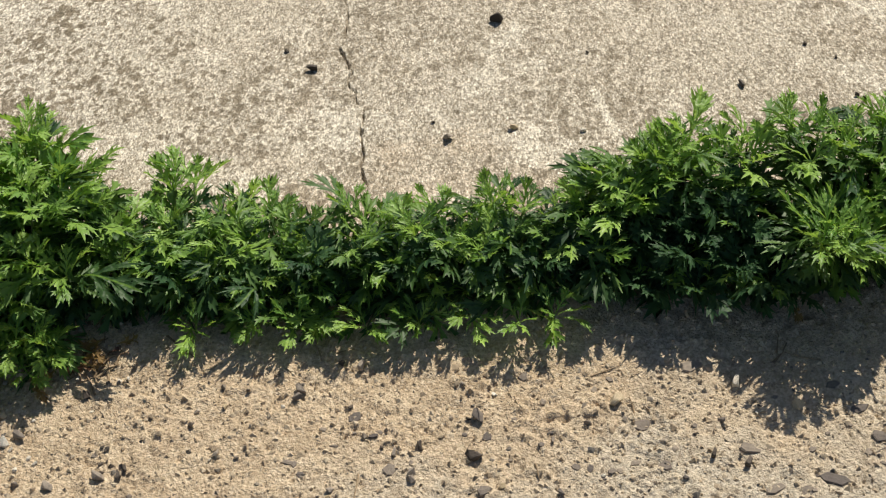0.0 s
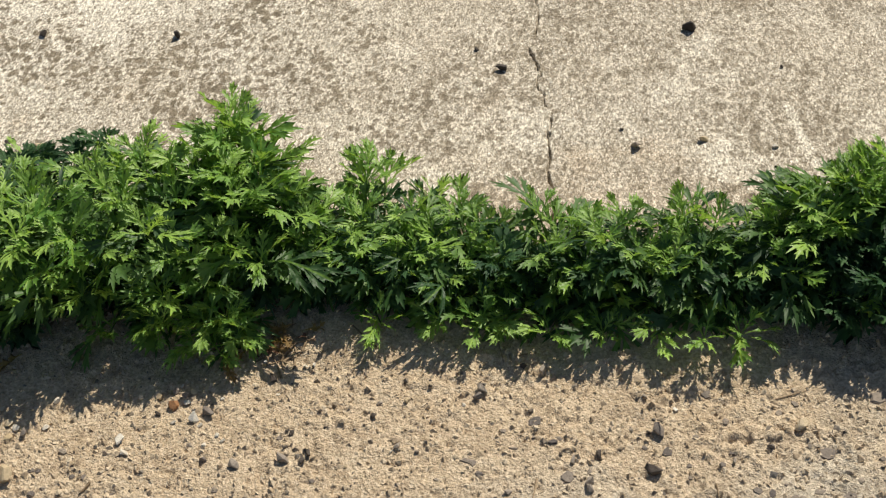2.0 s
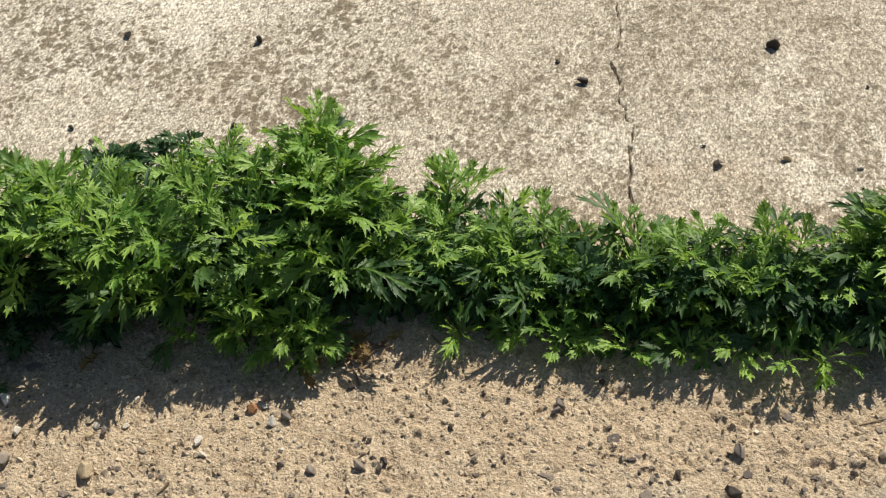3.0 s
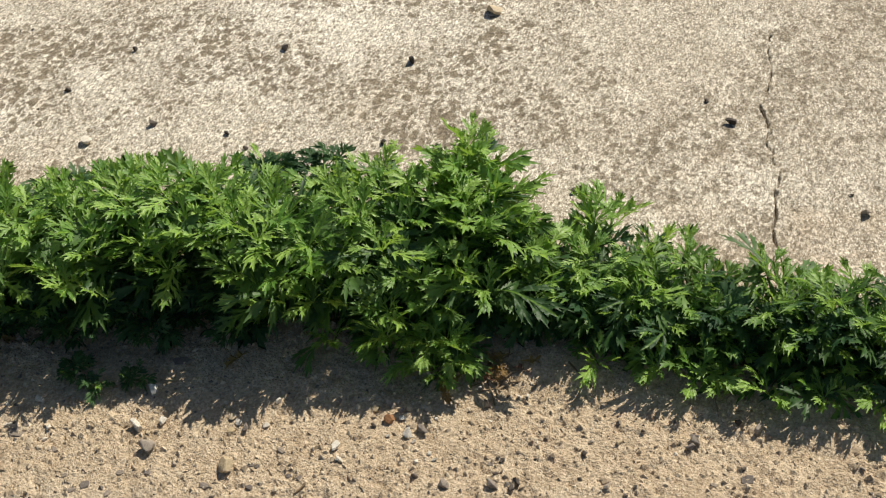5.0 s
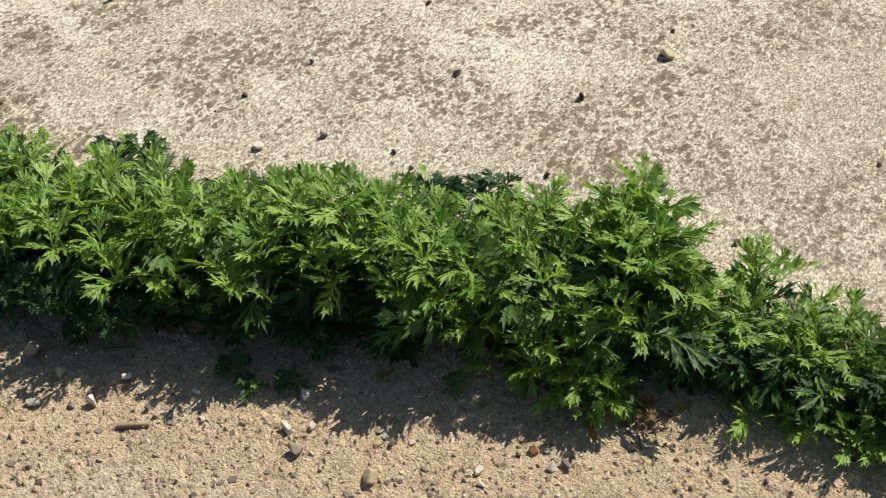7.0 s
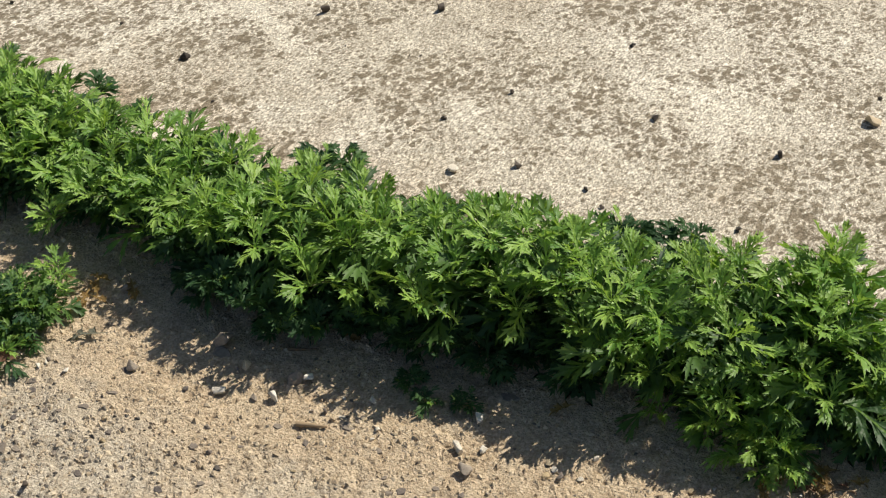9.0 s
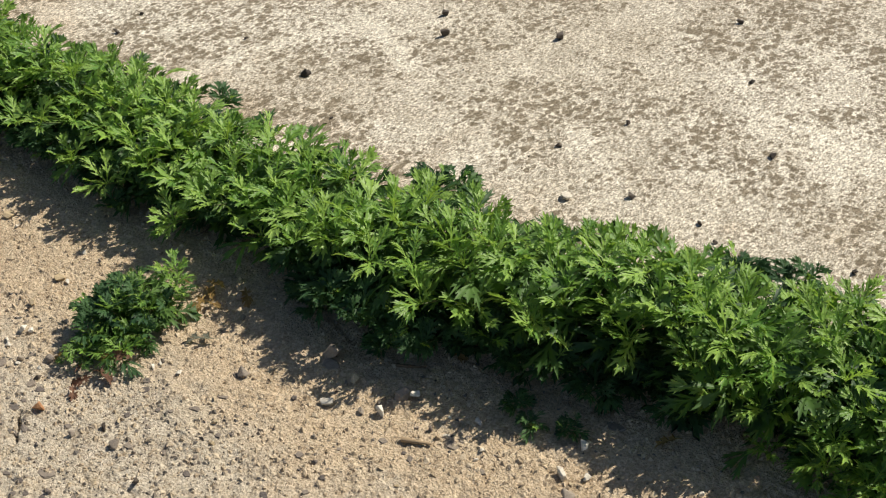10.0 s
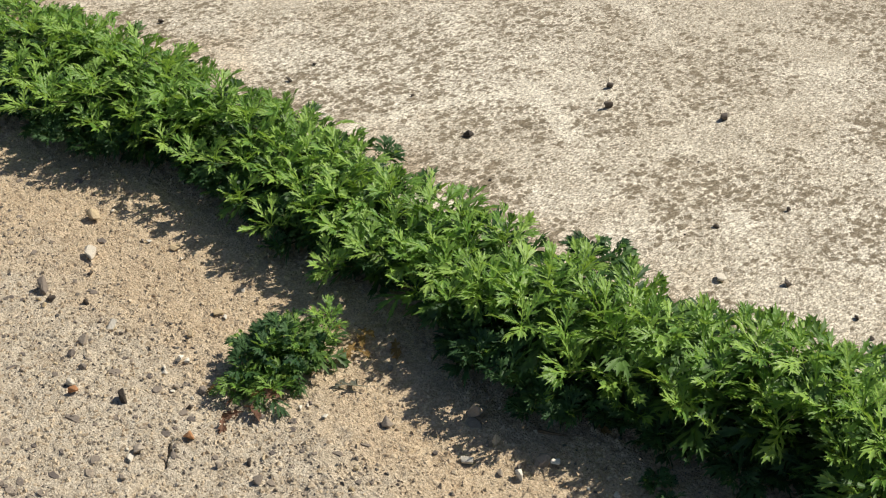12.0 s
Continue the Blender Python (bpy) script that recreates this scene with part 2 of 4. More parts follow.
GRIT = plain_material("sand_grit", (0.36, 0.28, 0.19), (0.70, 0.58, 0.42), 0.9, 300.0, True)
TWIG = plain_material("dry_twig", (0.19, 0.13, 0.075), (0.40, 0.30, 0.19), 0.85, 200.0)


# ---- shape helpers ----
def part(name, mesh, parent=None, label=""):
    """Links a mesh as one object, under a thing where one is given."""
    ob = new(name, mesh)
    if parent is not None:
        ob.parent = parent
    return tagged(ob, label)


def mesh_of(bm, name, mat, smooth=True):
    me = bpy.data.meshes.new(name)
    bm.to_mesh(me)
    bm.free()
    me.materials.append(mat)
    if smooth:
        me.shade_smooth()
    return me


def value_noise(x, y, size, seed):
    """Smooth noise from -1 to 1 with lumps of the given size in metres."""
    table = np.random.RandomState(seed).rand(256, 256) * 2 - 1
    u, v = np.asarray(x) / size + 1000.0, np.asarray(y) / size + 1000.0
    i, j = np.floor(u).astype(int), np.floor(v).astype(int)
    f, g = u - i, v - j
    f, g = f * f * (3 - 2 * f), g * g * (3 - 2 * g)
    a, b = table[i % 256, j % 256], table[(i + 1) % 256, j % 256]
    c, d = table[i % 256, (j + 1) % 256], table[(i + 1) % 256, (j + 1) % 256]
    return (a * (1 - f) + b * f) * (1 - g) + (c * (1 - f) + d * f) * g


def groove(x, y, line, width, depth, seed):
    """Depth of a ragged crack along a line of points."""
    best = np.full(np.shape(x), 9.0)
    x = x + 0.0045 * value_noise(x, y, 0.022, seed + 3) + 0.0022 * value_noise(x, y, 0.009, seed + 4)
    for (ax, ay), (bx, by) in zip(line, line[1:]):
        dx, dy = bx - ax, by - ay
        s = np.clip(((x - ax) * dx + (y - ay) * dy) / (dx * dx + dy * dy), 0, 1)
        best = np.minimum(best, np.hypot(x - ax - s * dx, y - ay - s * dy))
    best = best + 0.0011 * value_noise(x, y, 0.006, seed) + 0.0007 * value_noise(x, y, 0.013, seed + 2)
    w = width * (0.90 + 0.60 * value_noise(x, y, 0.022, seed + 1))
    return -depth * np.clip(1.35 - best / np.maximum(w, 1e-5), 0, 1)


FAINT_CRACK = [(-0.157, 1.72), (-0.151, 1.60), (-0.158, 1.565), (-0.151, 1.555)]
FAR_CRACK = [(-0.163, 1.533), (-0.144, 1.492), (-0.146, 1.455), (-0.131, 1.401), (-0.123, 1.369), (-0.129, 1.322), (-0.118, 1.13)]
NEAR_CRACK = [(-1.36, 0.33), (-1.391, 0.411), (-1.401, 0.44), (-1.409, 0.471), (-1.440, 0.505)]


def far_height(x, y):
    z = 0.0012 * value_noise(x, y, 0.09, 3) + 0.0004 * value_noise(x, y, 0.016, 4)
    pits = np.clip(value_noise(x, y, 0.010, 6) - 0.62, 0, 1) * -0.006
    return z + pits + groove(x, y, FAR_CRACK, 0.0014, 0.010, 20) + groove(x, y, FAINT_CRACK, 0.0008, 0.008, 24)


def near_height(x, y):
    z = 0.003 * value_noise(x, y, 0.16, 7) + 0.0012 * value_noise(x, y, 0.035, 8)
    crusty = np.clip(0.45 + 1.1 * value_noise(x, y, 0.06, 15) + 0.5 * value_noise(x, y, 0.02, 16), 0.12, 1) * np.interp(x, [-1.7, -0.9, -0.4, 0.0], [0.7, 0.8, 0.9, 1.3])
    crumb = np.clip(0.7 * value_noise(x, y, 0.0088, 10) + 0.55 * value_noise(x, y, 0.0052, 14), -0.25, 0.8)
    z = z + 0.0006 * value_noise(x, y, 0.013, 9) + crusty * 0.0042 * crumb
    flakes = np.clip(value_noise(x, y, 0.022, 11) - 0.1, 0, 0.25) * 0.004
    pits = -0.009 * np.clip(value_noise(x, y, 0.009, 13) - 0.55, 0, 1)
    ridge = 0.010 * np.exp(-((y - 1.02) / 0.07) ** 2)          # soil banked up against the stems
    return z + flakes + pits + ridge + groove(x, y, NEAR_CRACK, 0.0036, 0.013, 30)


def sheet(name, xs, ys, height, mat, skirt):
    """A slab's top with its sides, from rows of x and y."""
    xs, ys = np.concatenate(([xs[0]], xs, [xs[-1]])), np.concatenate(([ys[0]], ys, [ys[-1]]))
    gx, gy = np.meshgrid(xs, ys)
    gz = height(gx, gy)
    gz[0, :] = gz[-1, :] = gz[:, 0] = gz[:, -1] = -skirt
    nx, ny = len(xs), len(ys)
    i = (np.arange(ny - 1)[:, None] * nx + np.arange(nx - 1)[None, :]).ravel()
    me = bpy.data.meshes.new(name)
    me.from_pydata(np.stack((gx, gy, gz), -1).reshape(-1, 3), [], np.stack((i, i + 1, i + nx + 1, i + nx), 1))
    me.materials.append(mat)
    me.shade_smooth()
    return new(name, me)


def steps(*spans):
    """Rows of places: (start, end, step) spans joined."""
    return np.unique(np.concatenate([np.arange(a, b, s) for a, b, s in spans] + [[spans[-1][1]]]).round(5))


# ---- setting ----
ground_bm = bmesh.new()
bmesh.ops.create_grid(ground_bm, x_segments=40, y_segments=40, size=60.0)
ground = new("ground", mesh_of(ground_bm, "ground", GROUND))
ground.location.z = -0.06
tagged(ground, "bare sandy ground round the concrete slabs", "ground", kind="structure")

JOINT_NEAR, JOINT_FAR = 1.065, 1.115
far_slab = sheet("pavement_far", steps((-6.0, -3.1, 0.1), (-3.1, -0.21, 0.0065), (-0.21, -0.07, 0.0010), (-0.07, 0.8, 0.0065), (0.8, 3.5, 0.1)),
                 steps((JOINT_FAR, 1.75, 0.0030), (1.75, 2.5, 0.007), (2.5, 6.0, 0.1)), far_height, CONCRETE, 0.07)
tagged(far_slab, "cream weathered concrete slab with dark blotches and a crack", "concrete slab", kind="structure")
near_slab = sheet("pavement_near", steps((-6.0, -3.0, 0.1), (-3.0, -2.1, 0.005), (-2.1, -1.7, 0.003), (-1.7, 0.55, 0.0021), (0.55, 0.75, 0.006), (0.75, 3.5, 0.1)),
                  steps((-2.5, 0.25, 0.1), (0.25, 0.36, 0.005), (0.36, 0.96, 0.0021), (0.96, JOINT_NEAR, 0.005)), near_height, SAND, 0.07)
tagged(near_slab, "worn concrete slab with stones, under tan sand and dust", "concrete slab", kind="structure")
soil = sheet("soil_joint", steps((-5.9, 3.4, 0.02)), steps((JOINT_NEAR - 0.004, JOINT_FAR + 0.004, 0.009)),
             lambda x, y: -0.006 + 0.003 * value_noise(x, y, 0.03, 12), SOIL, 0.06)
tagged(soil, "dark soil filling the joint between two concrete slabs", "soil", kind="structure")


# ---- mugwort ----
def leaf_mesh(name, mat, seed, pairs=3, reach=0.40, slim=0.034, bend=0.25, fold=0.25, spread=50):
    """A leaf of length 1 along +y: narrow pointed lobes with forward teeth on a winged midrib, each lobe channelled."""
    rnd = random.Random(seed)
    bm = bmesh.new()
    made = {}
    sway = rnd.uniform(-0.10, 0.10)

    def v(x, y, lift=0.0):
        key = (round(x, 4), round(y, 4))
        if key not in made:
            z = fold * abs(x) - 0.9 * x * x - bend * y * y + 0.02 * math.sin(9 * y + seed) + 0.10 * x * math.sin(4 * y + 2 * seed) + lift
            made[key] = bm.verts.new((x + sway * y * y, y, z))
        return made[key]

    def face(points):
        vs = []
        for p in points:
            w = v(*p)
            if w not in vs:
                vs.append(w)
        if len(vs) > 2:
            try:
                bm.faces.new(vs)
            except ValueError:
                pass

    def lobe(origin, a, n, w, feet, teeth):
        """One lobe from its origin on the midrib; feet are its two corners there, below and above."""
        ax, ay = math.sin(a), math.cos(a)
        px, py = -math.cos(a), math.sin(a)
        if a < 0:
            px, py = -px, -py
        curl, twist = rnd.uniform(0.02, 0.26), rnd.uniform(-0.3, 0.3)

        def at(s, t):
            x, y = ax * n * s + px * t * w, ay * n * s + py * t * w
            return (origin[0] + x, origin[1] + y, 0.32 * abs(t) * w + twist * t * w - curl * s * s * n)

        tip, mid = at(1.05, 0), at(0.5, 0)
        for sign, foot in ((-1, feet[0]), (1, feet[1])):
            edge = [at(0.18, 0.52 * sign)]
            for where in teeth:
                q = where + rnd.uniform(-0.05, 0.05)
                edge += [at(q - 0.13, 0.85 * sign), at(q + 0.19, rnd.uniform(1.5, 2.3) * sign), at(q + 0.06, 0.70 * sign)]
            edge += [at(0.84, 0.50 * sign)]
            loop = [origin, foot] + edge + [tip, mid]
            face(loop if sign < 0 else loop[::-1])

    first, last = (0.34, 0.58) if pairs < 3 else (0.27, 0.66)
    ys = [first + (last - first) * i / max(1, pairs - 1) for i in range(pairs)]
    half = 0.5 * (ys[1] - ys[0]) if pairs > 1 else 0.15
    wing = 0.55 * slim
    for side in (1, -1):
        face([(0, 0), (side * 0.011, 0), (side * wing, ys[0] - half), (0, ys[0] - half)])
        for k, y0 in enumerate(ys):
            a = side * radians(rnd.uniform(spread - 7, spread + 7) - 7 * k)
            n = reach * (0.72, 1.0, 0.84, 0.66)[k % 4] * rnd.uniform(0.86, 1.14)
            w = slim * rnd.uniform(0.85, 1.15)
            low, high = y0 - half, y0 + half
            face([(0, low), (side * wing, low), (side * (wing + 0.01), y0 - 0.62 * w - 0.02), (0, y0)])
            face([(0, y0), (side * (wing + 0.01), y0 + 0.62 * w + 0.03), (side * wing, high), (0, high)])
            lobe((0, y0), a, n, w, ((side * (wing + 0.01), y0 - 0.62 * w - 0.02), (side * (wing + 0.01), y0 + 0.62 * w + 0.03)), (0.40, 0.68) if n > 0.40 else (0.55,))
    t0 = ys[-1] + half
    lobe((0, t0), 0.0001, 1.02 - t0, slim * 1.25, ((wing, t0), (-wing, t0)), (0.36, 0.66))
    bmesh.ops.triangulate(bm, faces=bm.faces[:])
    bmesh.ops.recalc_face_normals(bm, faces=bm.faces[:])
    return mesh_of(bm, name, mat)


YOUNG = [leaf_mesh("young_leaf", LEAF_YOUNG, 10 + i, 2 + i % 2, 0.40, 0.038 - 0.004 * (i % 2), 0.02 + 0.09 * i, 0.4, 36) for i in range(5)]
MATURE = [leaf_mesh("leaf", LEAF, 30 + i, 3 - (i % 3 == 0), 0.45 + 0.03 * (i % 3), 0.043 - 0.007 * (i % 2), 0.12 + 0.07 * i, 0.15 + 0.08 * (i % 3), 47) for i in range(7)]
OLD_SHADE = [leaf_mesh("old_shade_leaf", LEAF_OLD_SHADE, 50 + i, 2 + i % 2, 0.52, 0.058, 0.2, 0.1, 50) for i in range(3)]
DRY = [leaf_mesh("dry_leaf", LEAF_DRY, 70 + i, 2, 0.34, 0.07, 0.5, 0.9) for i in range(3)]
BROWN = [leaf_mesh("brown_leaf", LEAF_BROWN, 80 + i, 2, 0.34, 0.08, 0.6, 1.0) for i in range(3)]
WITHERED = [leaf_mesh("withered_leaf", LEAF_GREY, 90, 2, 0.36, 0.05, 0.3, 0.5)]


def stem_mesh(points, thick, mat=STEM, name="stem"):
    """A tapered tube of six sides along a bent line."""
    bm = bmesh.new()
    rings = []
    for k, p in enumerate(points):
        a, b = points[max(0, k - 1)], points[min(len(points) - 1, k + 1)]
        d = (b - a).normalized()
        u = d.cross(Vector((0.3, 0.9, 0.2))).normalized()
        w = d.cross(u)
        r = thick * (1 - 0.6 * k / (len(points) - 1))
        rings.append([bm.verts.new(p + r * (math.cos(t) * u + math.sin(t) * w)) for t in (i * math.tau / 6 for i in range(6))])
    for a, b in zip(rings, rings[1:]):
        for i in range(6):
            bm.faces.new((a[i], a[(i + 1) % 6], b[(i + 1) % 6], b[i]))
    bm.faces.new(rings[-1])
    return mesh_of(bm, name, mat)


def leaf_pose(at, way, size, roll):
    """A leaf's pose: its stalk at a place, its tip along way, its upper side turned up."""
    y = way.normalized()
    up = Vector((0.12, 0.10, 1.0))
    x = y.cross(up)
    x = x.normalized() if x.length > 1e-3 else Vector((1, 0, 0))
    z = x.cross(y)
    m = Matrix((x, y, z)).transposed().to_4x4()
    return Matrix.Translation(at) @ m @ pose(0, 0, 0, 0, roll, 0) @ Matrix.Diagonal((size, size, size, 1))


MUGWORT_LABEL = "green mugwort plant with deeply cut leaves, in a concrete joint"


def joined(name, pieces, mat):
    """Many small leaves in one mesh: pairs of a leaf mesh and its pose."""
    verts, faces, n = [], [], 0
    for me, m in pieces:
        co = np.empty(len(me.vertices) * 3)
        me.vertices.foreach_get("co", co)
        tri = np.empty(len(me.polygons) * 3, dtype=int)
        me.polygons.foreach_get("vertices", tri)
        m = np.array(m)
        verts.append(co.reshape(-1, 3) @ m[:3, :3].T + m[:3, 3])
        faces.append(tri.reshape(-1, 3) + n)
        n += len(me.vertices)
    out = bpy.data.meshes.new(name)
    out.from_pydata(np.concatenate(verts), [], np.concatenate(faces))
    out.materials.append(mat)
    out.shade_smooth()
    return out


def mugwort(base, apex, rnd, label=MUGWORT_LABEL, leaf_size=0.074, gap=0.0122, low=0.12, old=0.0, plant=None, split=0.80, pale=0.80):
    """One shoot: a bent stem from the joint to its apex, leaves set spirally, the topmost young and pale, small side tufts low down."""
    if plant is None:
        plant = tagged(new("mugwort_plant"), label, "plant", "mugwort along the joint")
        plant.location = base
    foot = base - plant.location
    rise = apex - base
    knee = Vector((rise.x * rnd.uniform(0.25, 0.5), rise.y * rnd.uniform(0.35, 0.6), rise.z * rnd.uniform(0.45, 0.7)))
    line = [2 * s * (1 - s) * knee + s * s * rise for s in (i / 8 for i in range(9))]
    part("stem", stem_mesh([foot + p for p in line], 0.0024), plant)
    length = sum((b - a).length for a, b in zip(line, line[1:]))
    count = max(9, int(length * (1 - low) / gap))
    turn = rnd.uniform(0, math.tau)
    tufts = []
    for k in range(count + 6):
        s = min(1.0, low + (1 - low) * k / count)
        p = 2 * s * (1 - s) * knee + s * s * rise
        along = (2 * (1 - 2 * s) * knee + 2 * s * rise).normalized()
        turn += radians(137.5) + rnd.uniform(-0.35, 0.35)
        side = Vector((math.cos(turn), math.sin(turn), 0))
        top = s > pale
        lift = rnd.uniform(0.4, 1.7) if s > 0.93 else rnd.uniform(0.10, 0.8) if s > 0.6 else rnd.uniform(-0.35, 0.45)
        way = side + along * 0.35 + Vector((0, 0, lift))
        size = leaf_size * rnd.uniform(0.75, 1.2) * (0.64 if s > 0.93 else 0.88 if top else 1.0 if s > 0.3 else 0.72)
        # old: share of dark leaves, raised where shade is put into leaf colour
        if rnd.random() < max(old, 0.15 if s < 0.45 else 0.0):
            me = rnd.choice(OLD_SHADE)
        elif top or rnd.random() < 0.10:
            me = rnd.choice(YOUNG)
        else:
            me = rnd.choice(MATURE)
        roll = rnd.uniform(-45, 45)
        if p.z + base.z + size * way.normalized().z < 0.006:
            p, way, roll = p + Vector((0, 0, 0.008)), Vector((way.x, way.y, 0.06)), roll * 0.3
        if s > split:
            leaf = part("leaf", me, plant)
            leaf.matrix_local = leaf_pose(foot + p, way, size, roll)
        else:
            tufts.append((me, leaf_pose(foot + p, way, size, roll)))
        if s < 0.75 and rnd.random() < 0.4:
            for j in range(3):
                t = turn + rnd.uniform(-0.9, 0.9)
                w = Vector((math.cos(t), math.sin(t), rnd.uniform(0.0, 1.2)))
                tufts.append((rnd.choice(MATURE), leaf_pose(foot + p + w * 0.006 + Vector((0, 0, 0.004)), w, leaf_size * rnd.uniform(0.3, 0.55), rnd.uniform(-40, 40))))
    if tufts:
        tagged(part("small_leaves", joined("small_leaves", tufts, LEAF_OLD_SHADE if old > 0.5 else LEAF), plant), kind="stuff")
    return plant


# the row's outer shape along x: (y, height) of its overhanging front lip, its crest and its back edge
ROW_SHAPE = [
    (-3.6, 0.76, 0.11, 0.93, 0.170, 1.03, 0.11), (-2.4, 0.76, 0.11, 0.95, 0.170, 1.05, 0.11), (-2.2, 0.735, 0.11, 0.95, 0.170, 1.09, 0.12),
    (-2.03, 0.85, 0.11, 0.97, 0.160, 1.07, 0.11), (-1.8, 0.84, 0.11, 0.98, 0.160, 1.11, 0.11), (-1.71, 0.80, 0.10, 0.97, 0.155, 1.10, 0.11),
    (-1.63, 0.85, 0.10, 0.97, 0.145, 1.07, 0.10), (-1.5, 0.83, 0.09, 0.95, 0.130, 1.09, 0.10), (-1.41, 0.87, 0.080, 0.96, 0.130, 1.10, 0.10), (-1.32, 0.855, 0.115, 0.96, 0.150, 1.11, 0.10),
]
ROW_SHAPE += [
    (-1.18, 0.845, 0.155, 0.97, 0.180, 1.10, 0.10), (-1.1, 0.840, 0.125, 0.97, 0.175, 1.10, 0.10), (-1.0, 0.870, 0.115, 0.99, 0.183, 1.085, 0.11),
    (-0.92, 0.865, 0.115, 1.0, 0.190, 1.14, 0.13), (-0.8, 0.905, 0.10, 1.0, 0.185, 1.12, 0.12), (-0.66, 0.925, 0.095, 1.0, 0.170, 1.165, 0.13),
    (-0.57, 0.945, 0.09, 1.02, 0.165, 1.19, 0.15), (-0.5, 0.95, 0.085, 1.03, 0.160, 1.18, 0.15), (-0.44, 0.975, 0.065, 1.03, 0.130, 1.15, 0.11),
]
ROW_SHAPE += [
    (-0.38, 1.03, 0.06, 1.07, 0.095, 1.15, 0.085), (-0.3, 0.985, 0.042, 1.045, 0.083, 1.15, 0.07), (-0.2, 0.985, 0.042, 1.035, 0.092, 1.150, 0.085),
    (-0.12, 0.99, 0.050, 1.04, 0.100, 1.150, 0.093), (0.0, 0.975, 0.048, 1.045, 0.100, 1.135, 0.096), (0.1, 0.975, 0.05, 1.07, 0.115, 1.13, 0.10),
    (0.17, 0.985, 0.060, 1.09, 0.120, 1.13, 0.11), (0.22, 1.08, 0.125, 1.12, 0.155, 1.18, 0.14), (0.27, 1.08, 0.13, 1.12, 0.165, 1.19, 0.145),
    (0.33, 1.06, 0.13, 1.11, 0.175, 1.19, 0.15), (0.38, 0.965, 0.11, 1.08, 0.165, 1.19, 0.15), (0.46, 0.98, 0.085, 1.09, 0.160, 1.19, 0.145), (1.1, 0.98, 0.085, 1.09, 0.160, 1.18, 0.14),
]


def row_at(x):
    return [float(np.interp(x, [r[0] for r in ROW_SHAPE], [r[i] for r in ROW_SHAPE])) for i in range(1, 7)]


def joint_y(x):
    return 1.085 + 0.02 * min(0.0, x)


# shoots that stand out of the row: the tall plume, the skirt below it, loose sprigs at the back, the tuft by the hollow
TALL_SHOOTS = [
    (-0.505, 1.185, 0.148), (-0.490, 1.175, 0.140), (-0.520, 1.165, 0.130), (-0.500, 1.150, 0.140), (-0.475, 1.165, 0.128), (-0.455, 1.150, 0.112), (-0.540, 1.125, 0.130), (-0.490, 1.120, 0.130),
    (-0.465, 1.125, 0.125), (-0.440, 1.120, 0.100), (-0.430, 1.085, 0.098), (-0.455, 1.085, 0.120), (-0.515, 1.090, 0.135), (-0.480, 1.060, 0.130),
    (-0.56, 0.955, 0.030), (-0.52, 0.945, 0.022), (-0.49, 0.935, 0.016), (-0.47, 0.955, 0.024), (-0.50, 0.950, 0.045), (-0.55, 0.945, 0.055), (-0.48, 0.960, 0.045),
    (-0.62, 0.955, 0.025), (-0.61, 1.145, 0.100), (-0.645, 1.150, 0.092), (-0.675, 1.135, 0.098), (-0.325, 1.185, 0.062), (-0.345, 1.165, 0.068), (-0.265, 1.170, 0.036), (-0.24, 0.985, 0.020), (-0.20, 0.975, 0.022), (-0.17, 0.985, 0.018),
    (-0.31, 0.980, 0.018), (-0.12, 0.972, 0.018), (-0.06, 0.974, 0.020), (0.05, 0.968, 0.020), (0.09, 0.972, 0.022),
    (0.00, 0.980, 0.022), (0.370, 0.960, 0.125), (0.395, 0.955, 0.120), (0.412, 0.965, 0.105), (0.388, 0.980, 0.130), (0.43, 0.980, 0.092),
]
rnd = random.Random(7)
for ax, ay, az in TALL_SHOOTS:
    root = Vector((ax + rnd.uniform(-0.04, 0.04), joint_y(ax) + rnd.uniform(-0.02, 0.02), -0.004))
    mugwort(root, Vector((ax, ay, az)), rnd, leaf_size=0.074 if az > 0.06 else 0.060, low=0.2, pale=0.64 if az > 0.09 and ax < 0 else 0.8)
x, k, plant = -3.4, 0, None
while x < 1.0:
    yl, zl, yc, zc, yb, zb = row_at(x)
    k += 1
    q = ((k * 0.618) % 1.0) * 2.0 + rnd.uniform(-0.08, 0.08)        # 0 at the lip, 1 on the crest, 2 at the back
    if q < 1.0:
        ay, top = yl + 0.028 + (yc - yl - 0.028) * max(0.0, q), zl + (zc - zl) * math.sin(max(0.0, q) * math.pi / 2)
    else:
        ay, top = yc + (yb - 0.03 - yc) * (q - 1.0), zb + (zc - zb) * math.cos((q - 1.0) * math.pi / 2)
    lump = float(value_noise(x, ay, 0.055, 77)) + 0.5 * float(value_noise(x, ay, 0.024, 78))
    x += rnd.uniform(0.0085, 0.013) * (1.15 if -0.42 < x < 0.15 else 0.85 if x > 0.15 else 1.0) if x > -2.5 else 0.02
    if lump < -0.42 and rnd.random() < 0.6:
        continue
    az = top * (0.93 + 0.15 * min(lump, 0.6)) - (0.024 if q < 1.4 else 0.014) + rnd.uniform(-0.014, 0.004)
    root = Vector((x + rnd.uniform(-0.03, 0.03), joint_y(x) + rnd.uniform(-0.02, 0.02), -0.004))
    # each plant sends up three or four stems
    made = mugwort(root, Vector((x, ay, max(0.016, az))), rnd, leaf_size=0.063 if -0.42 < x < 0.16 else 0.074, low=0.36, plant=plant, pale=0.72 if x < -1.5 else 0.80 if x < -0.6 else 0.88)
    plant = None if k % 4 == 0 else made
